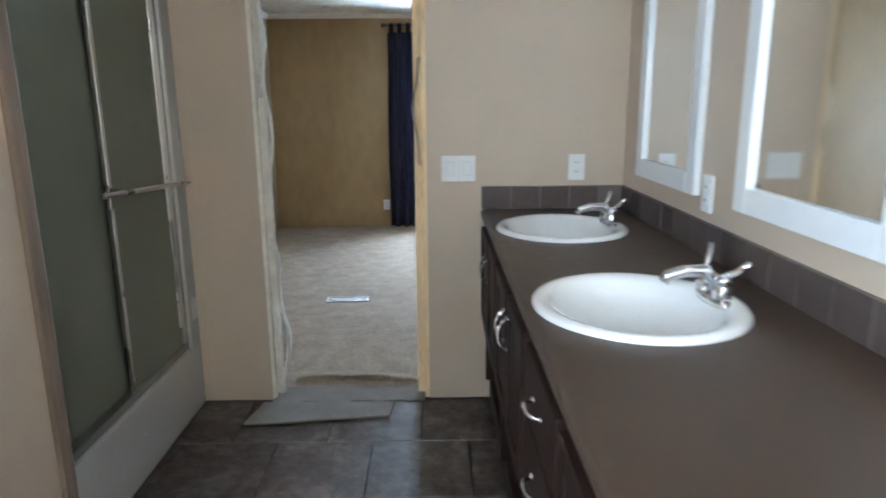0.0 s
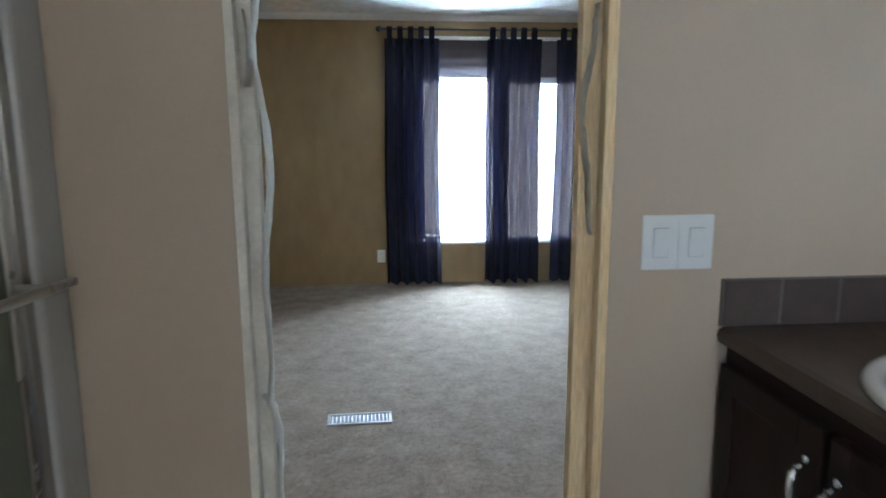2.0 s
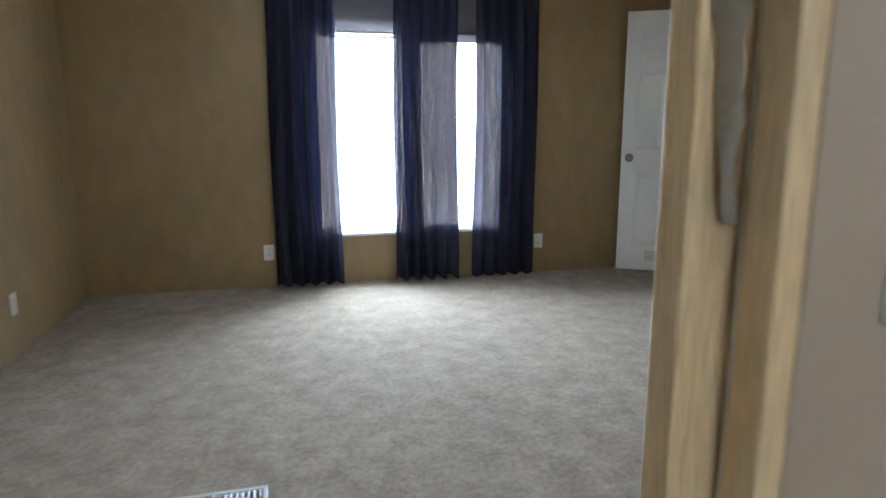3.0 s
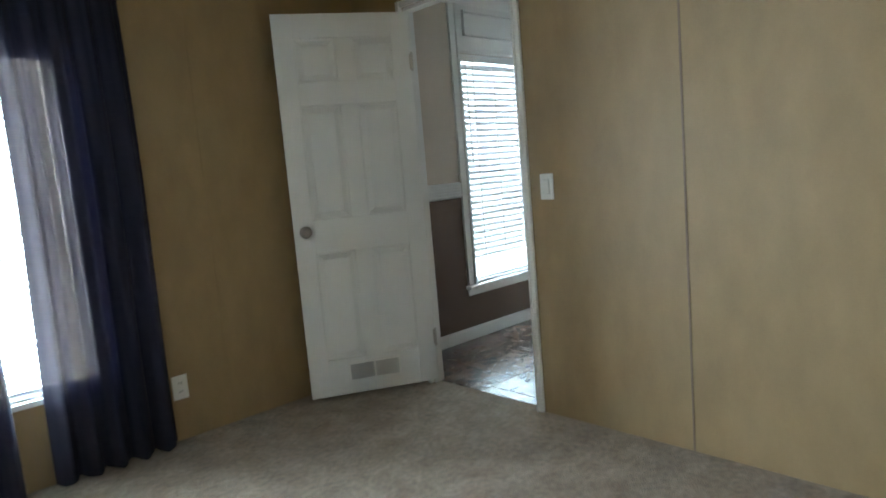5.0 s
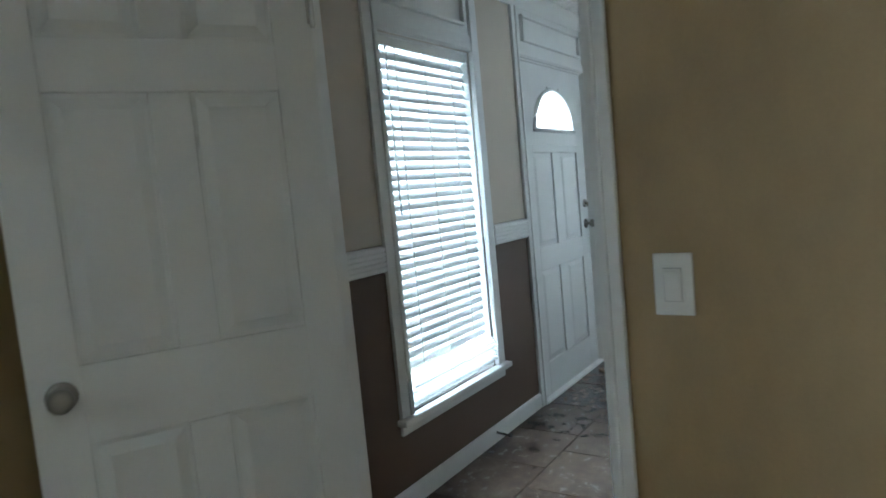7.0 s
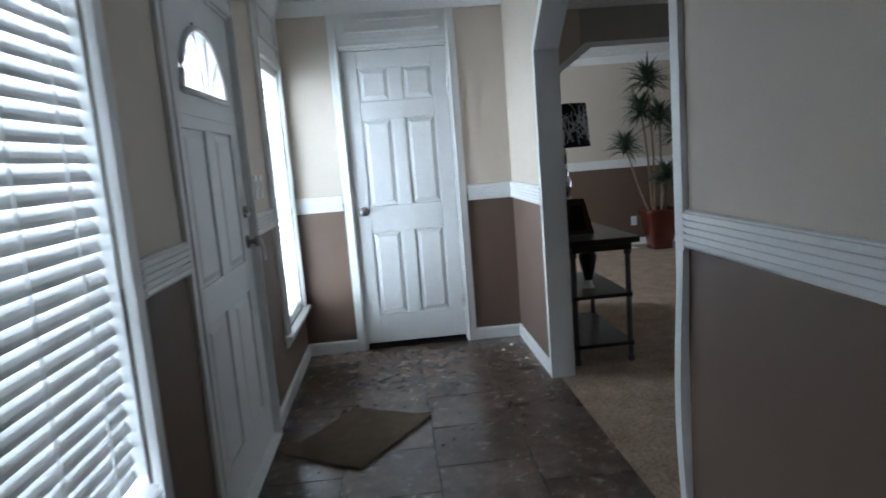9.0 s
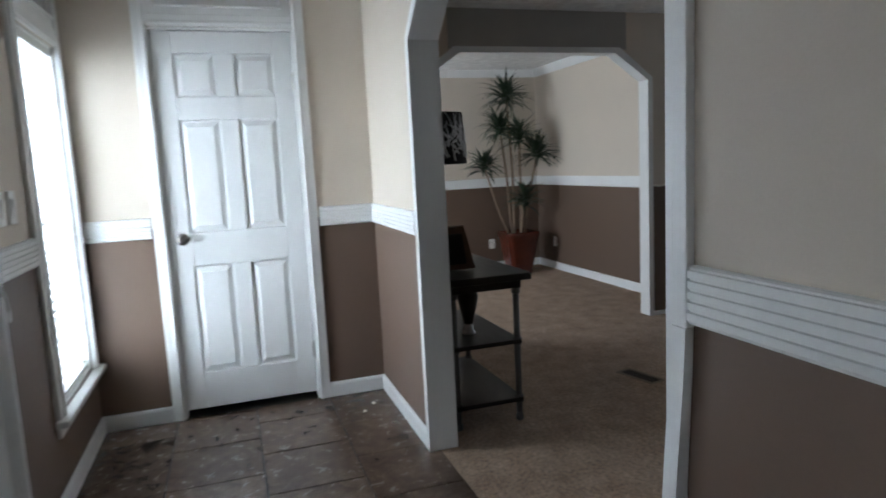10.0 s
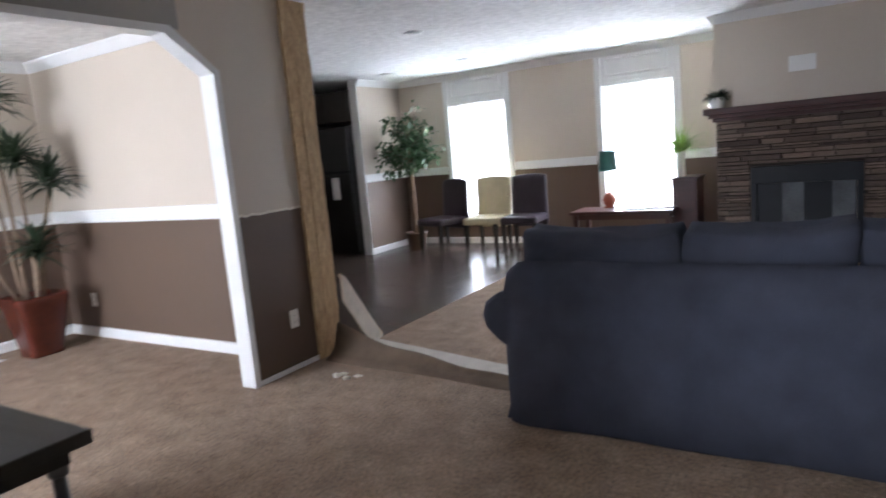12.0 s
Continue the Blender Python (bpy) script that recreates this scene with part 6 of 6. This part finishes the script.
def stone_mesh(seed):
    r = random.Random(seed)
    t = bmesh.new()
    lo = [t.verts.new((sx * 0.5, -0.03, sz * 0.5)) for sx, sz in ((-1, -1), (1, -1), (1, 1), (-1, 1))]
    hi = [t.verts.new((sx * (0.5 - r.uniform(0.01, 0.05)), r.uniform(0.005, 0.03), sz * (0.5 - r.uniform(0.06, 0.16)))) for sx, sz in ((-1, -1), (1, -1), (1, 1), (-1, 1))]
    t.faces.new(hi[::-1])
    for i in range(4):
        t.faces.new((lo[i], hi[i], hi[(i + 1) % 4], lo[(i + 1) % 4]))
    bmesh.ops.recalc_face_normals(t, faces=t.faces)
    return finish(t, "stone", M["stone"])


SM = [stone_mesh(i) for i in range(7)]
z = 0.0
while z < 1.375:
    h = min(rnd.choice((0.026, 0.034, 0.042, 0.055)), 1.40 - z)
    x = FX0 + 0.06
    while x < FX1 - 0.02:
        w = rnd.uniform(0.16, 0.44)
        x1 = min(x + w, FX1 - 0.0)
        if x < BX1 and x1 > BX0 and z < BZ1:
            if x < BX0 - 0.04:
                x1 = BX0
            elif x < BX1:
                x = BX1
                continue
        if x1 - x > 0.03:
            o = part("stone", SM[rnd.randrange(7)], None, fp)
            o.matrix_basis = Matrix.Translation(((x + x1) / 2, 0.0, z + h / 2)) @ Matrix.Diagonal((x1 - x - 0.004, 1, h - 0.004, 1))
        x = x1
    y = -0.06
    while y > SY + 8.25:
        w = rnd.uniform(0.12, 0.3)
        y1 = max(y - w, SY + 8.21)
        o = part("stone", SM[rnd.randrange(7)], None, fp)
        o.matrix_basis = Matrix.Translation((FX1 - 0.005, (y + y1) / 2, z + h / 2)) @ pose(0, 0, 0, 0, 0, -90) @ Matrix.Diagonal((y - y1 - 0.004, 0.6, h - 0.004, 1))
        y = y1
    z += h
av = thing("wall_vent", pose(2.4, -8.2, 1.84), "white louvred vent on the chimney breast", "vent")
part("frame", boxes((-0.11, 0.11, 0.0, 0.012, -0.07, 0.07), bevel=0.004), M["plastic"], av)
for i in range(6):
    part("slat", boxes((-0.095, 0.095, 0.012, 0.017, -0.055 + i * 0.02, -0.043 + i * 0.02)), M["plastic"], av)
mp_ = thing("small_potted_plant", pose(3.11, -8.1, 1.506), "small dark leafy plant in a white pot on the mantel", "potted plant")
part("pot", turned(bmesh.new(), [(0.06, 0), (0.065, 0.01), (0.078, 0.10), (0.07, 0.10), (0.065, 0.08)], None, 20), M["china"], mp_, "white pot", smooth=True)
b = bmesh.new()
for i in range(90):
    a, el = rnd.uniform(0, 6.28), rnd.uniform(-0.2, 1.5)
    blade(b, (0.05 * math.cos(a), 0.05 * math.sin(a), 0.10), (math.cos(a) * math.cos(el), math.sin(a) * math.cos(el), math.sin(el)), rnd.uniform(0.06, 0.12), 0.011, 1.2, 0.2)
part("leaves", b, M["leaf_dark"], mp_)

# ---- by the south windows ----
lt = thing("low_table", pose(4.21, -8.72, 0), "dark low wooden table under the window", "table")
part("tabletop", boxes((-0.58, 0.58, -0.26, 0.26, 0.465, 0.50), bevel=0.006), M["mantel"], lt)
part("apron", boxes((-0.52, 0.52, -0.22, 0.22, 0.40, 0.465), bevel=0.003), M["mantel"], lt)
for x in (-0.52, 0.52):
    for y in (-0.21, 0.21):
        part("leg", boxes((x - 0.025, x + 0.025, y - 0.025, y + 0.025, 0, 0.465), bevel=0.004), M["mantel"], lt)
for i, (x, y, w, d, rz) in enumerate(((4.05, -8.66, 0.30, 0.22, 8), (3.78, -8.70, 0.22, 0.18, -12))):
    bk = thing("magazine", pose(x, y, 0.5005, 0, 0, rz), "white magazine lying on the low table", "magazine", "magazines on the table")
    part("pages", boxes((-w / 2, w / 2, -d / 2, d / 2, 0, 0.014), bevel=0.002), M["paper"], bk)
tl = thing("teal_lamp", pose(4.43, -8.86, 0.5005), "small lamp with a teal shade and rust-red base", "table lamp")
part("base", turned(bmesh.new(), [(0.06, 0), (0.065, 0.012), (0.05, 0.02), (0.075, 0.06), (0.085, 0.10), (0.06, 0.15), (0.025, 0.18)], None, 20), M["red_glaze"], tl, "rust-red glazed base", smooth=True)
part("stem", turned(bmesh.new(), [(0.014, 0.17), (0.012, 0.18), (0.012, 0.50)], None, 12), M["china"], tl, smooth=True)
sb = bmesh.new()
turned(sb, [(0.105, 0.44), (0.09, 0.67)], None, 32, close=False)
bmesh.ops.solidify(sb, geom=list(sb.faces), thickness=0.003)
part("shade", sb, M["teal"], tl, "teal drum shade", smooth=True)
part("shade_ring", boxes((-0.092, 0.092, -0.002, 0.002, 0.665, 0.669)), M["chrome"], tl)
pc = thing("end_cabinet", pose(3.56, -8.95, 0), "dark wooden end cabinet beside the window", "cabinet")
part("body", boxes((-0.13, 0.13, -0.2, 0.2, 0.03, 0.795), bevel=0.004), M["mantel"], pc)
part("top", boxes((-0.15, 0.15, -0.22, 0.22, 0.795, 0.82), bevel=0.005), M["mantel"], pc)
part("door", boxes((-0.11, 0.11, 0.2, 0.212, 0.08, 0.76), bevel=0.004), M["mantel"], pc)
gp = thing("vase_of_grass", pose(3.62, -8.90, 0.8205), "white vase with bright yellow-green grass", "potted plant")
part("vase", turned(bmesh.new(), [(0.045, 0), (0.05, 0.01), (0.045, 0.12), (0.05, 0.26), (0.056, 0.28), (0.048, 0.278)], None, 20), M["china"], gp, "white vase", smooth=True)
b = bmesh.new()
for i in range(150):
    a, el = rnd.uniform(0, 6.28), rnd.uniform(0.3, 1.5)
    blade(b, (0.03 * math.cos(a), 0.03 * math.sin(a), 0.26), (math.cos(a) * math.cos(el), math.sin(a) * math.cos(el), math.sin(el)), rnd.uniform(0.22, 0.42), 0.006, 1.4, 0.2)
part("grass", b, M["leaf_light"], gp, "yellow-green grass blades")


def parsons_chair(m, cloth, label):
    c = thing("dining_chair", m, label, "chair", "chairs by the window")
    part("seat", soft_box(-0.235, 0.235, -0.22, 0.25, 0.38, 0.475, 0.03, 3, 0.003), cloth, c, smooth=True)
    bk = soft_box(-0.235, 0.235, -0.285, -0.215, 0.30, 0.96, 0.03, 7, 0.003)
    for v in bk.verts:
        v.co.y -= 0.06 * max(0, v.co.z - 0.45)
        v.co.z += -0.02 * (abs(v.co.x) / 0.235) ** 2 * (v.co.z > 0.8)
    part("backrest", bk, cloth, c, smooth=True)
    for x in (-0.2, 0.2):
        for y in (-0.24, 0.21):
            b = bmesh.new()
            lo = [b.verts.new((x + sx * 0.016, y + sy * 0.016, 0)) for sx, sy in ((-1, -1), (1, -1), (1, 1), (-1, 1))]
            hi = [b.verts.new((x + sx * 0.025, y + sy * 0.025, 0.40)) for sx, sy in ((-1, -1), (1, -1), (1, 1), (-1, 1))]
            b.faces.new(lo[::-1])
            b.faces.new(hi)
            for i in range(4):
                b.faces.new((lo[i], lo[(i + 1) % 4], hi[(i + 1) % 4], hi[i]))
            part("leg", b, M["cabinet_dark"], c, "dark wooden leg")
    return c


parsons_chair(pose(6.60, -8.56, 0, 0, 0, -18), M["chair_dark"], "dark plum leather dining chair turned slightly aside")
parsons_chair(pose(5.95, -8.60, 0, 0, 0, 3), M["chair_cream"], "cream upholstered dining chair by the window")
parsons_chair(pose(5.44, -8.62, 0, 0, 0, 6), M["chair_dark"], "dark plum leather dining chair beside a cream one")

# ---- kitchen corner ----
rf = thing("refrigerator", pose(8.17, -8.2, 0), "gloss black refrigerator with a towel on its handle", "refrigerator")
part("body", boxes((-0.41, 0.41, -0.72, -0.05, 0.02, 1.79), bevel=0.006), M["black_fridge"], rf)
for z0, z1 in ((0.06, 1.16), (1.175, 1.785)):
    d = part("door", boxes((-0.41, 0.41, -0.045, 0.02, z0, z1), bevel=0.012), M["black_fridge"], rf)
    part("handle", tube(bmesh.new(), [(0.33, 0.02, z0 + 0.08), (0.33, 0.06, z0 + 0.12), (0.33, 0.06, z1 - 0.12), (0.33, 0.02, z1 - 0.08)], 0.012, 10), M["black_fridge"], d, smooth=True)
tagged(part("towel", soft_box(7.96, 8.08, -8.175, -8.155, 0.80, 1.10, 0.008, 3, 0.004), M["paper"], None, "", smooth=True), "white towel hanging on the black refrigerator", "towel")
tagged(part("paper_note", boxes((8.31, 8.45, -8.178, -8.174, 1.49, 1.71)), M["paper"]), "white paper note on the black refrigerator", "paper")
tagged(part("label_card", boxes((8.29, 8.36, -8.178, -8.174, 0.95, 1.0)), M["paper"]), "small white label on the black refrigerator", "label")
uc = thing("wall_cabinet", pose(8.17, -8.2, 0), "espresso wooden cabinet above the refrigerator", "cabinet")
part("body", boxes((-0.42, 1.3, -1.12, -0.06, 1.85, H - 0.12), bevel=0.003), M["cabinet_dark"], uc)
for i in range(4):
    x0 = -0.41 + i * 0.42
    part("door", boxes((x0, x0 + 0.41, -0.06, -0.04, 1.87, H - 0.14), bevel=0.004), M["cabinet_dark"], uc)
tp = thing("tall_cabinet", pose(8.6, -8.2, 0), "espresso wooden pantry cabinet beside the refrigerator", "cabinet")
part("body", boxes((0.0, 0.88, -1.12, -0.06, 0.0, 1.84), bevel=0.003), M["cabinet_dark"], tp)
for i in range(2):
    part("door", boxes((0.01 + i * 0.435, 0.43 + i * 0.435, -0.06, -0.04, 0.10, 1.82), bevel=0.004), M["cabinet_dark"], tp)
for x, y in ((5.28, -6.24), (5.9, -8.2), (7.1, -8.3)):
    rl = thing("recessed_light", pose(x, y, H), "round white recessed ceiling light, switched off", "ceiling light", "recessed ceiling lights")
    part("ring", turned(bmesh.new(), [(0.075, -0.001), (0.085, -0.004), (0.08, -0.01), (0.06, -0.008)], None, 24), M["plastic"], rl, smooth=True)
    part("lens", turned(bmesh.new(), [(0.058, -0.006), (0.055, -0.0095), (0.02, -0.01)], None, 20), M["steel_grey"], rl, smooth=True)


# ================= floor tiles, last =================
def tile_floor(parent, material, x0, x1, y0, y1, size, ox, oy, alternate, top, gap=0.004, limit=300):
    """Tiles with bevelled edges over the joint bed; alternate rows are shifted by half."""
    me_cache = {}
    count = 0
    j = 0
    y = oy
    while y > y0:
        y -= size
    row = int(round((y - oy) / size))
    while y < y1:
        sh = (size / 2 if (row % 2) and alternate else 0)
        x = ox + sh
        while x > x0:
            x -= size
        while x < x1:
            a, b, c, d = max(x, x0), min(x + size, x1), max(y, y0), min(y + size, y1)
            if b - a > 0.02 and d - c > 0.02 and count < limit:
                key = (round(b - a, 3), round(d - c, 3))
                if key not in me_cache:
                    hw, hd = (b - a) / 2 - gap / 2, (d - c) / 2 - gap / 2
                    t = bmesh.new()
                    lo = [t.verts.new((sx * hw, sy * hd, -0.004)) for sx, sy in ((-1, -1), (1, -1), (1, 1), (-1, 1))]
                    hi = [t.verts.new((sx * (hw - 0.002), sy * (hd - 0.002), 0.0)) for sx, sy in ((-1, -1), (1, -1), (1, 1), (-1, 1))]
                    t.faces.new(hi)
                    for i in range(4):
                        t.faces.new((lo[i], lo[(i + 1) % 4], hi[(i + 1) % 4], hi[i]))
                    me_cache[key] = finish(t, "tile", material)
                o = part("tile", me_cache[key], None, parent)
                o.matrix_basis = pose((a + b) / 2, (c + d) / 2, top)
                count += 1
            x += size
        y += size
        row += 1


fb = bpy.data.objects["floor_bathroom"]
fh = bpy.data.objects["floor_hall"]
fd = bpy.data.objects["floor_dining"]
# hall tiles stop at the closet: bare dark bed paints shade under its door
tile_floor(fh, M["tile"], 0.04, CLOSET_X + 0.004, -1.56, 0.0, 0.4085, 2.165, -1.185, True, 0.0005)
tile_floor(fb, M["bath_tile"], SHOWER_X, MIRROR_X, SY, BATH_Y - 0.02, 0.4085, -3.3, -4.95, True, 0.0005)
tile_floor(fd, M["vinyl"], 5.04, 9.5, SY, -4.6, 0.4085, 5.2, -5.0, True, -0.001)
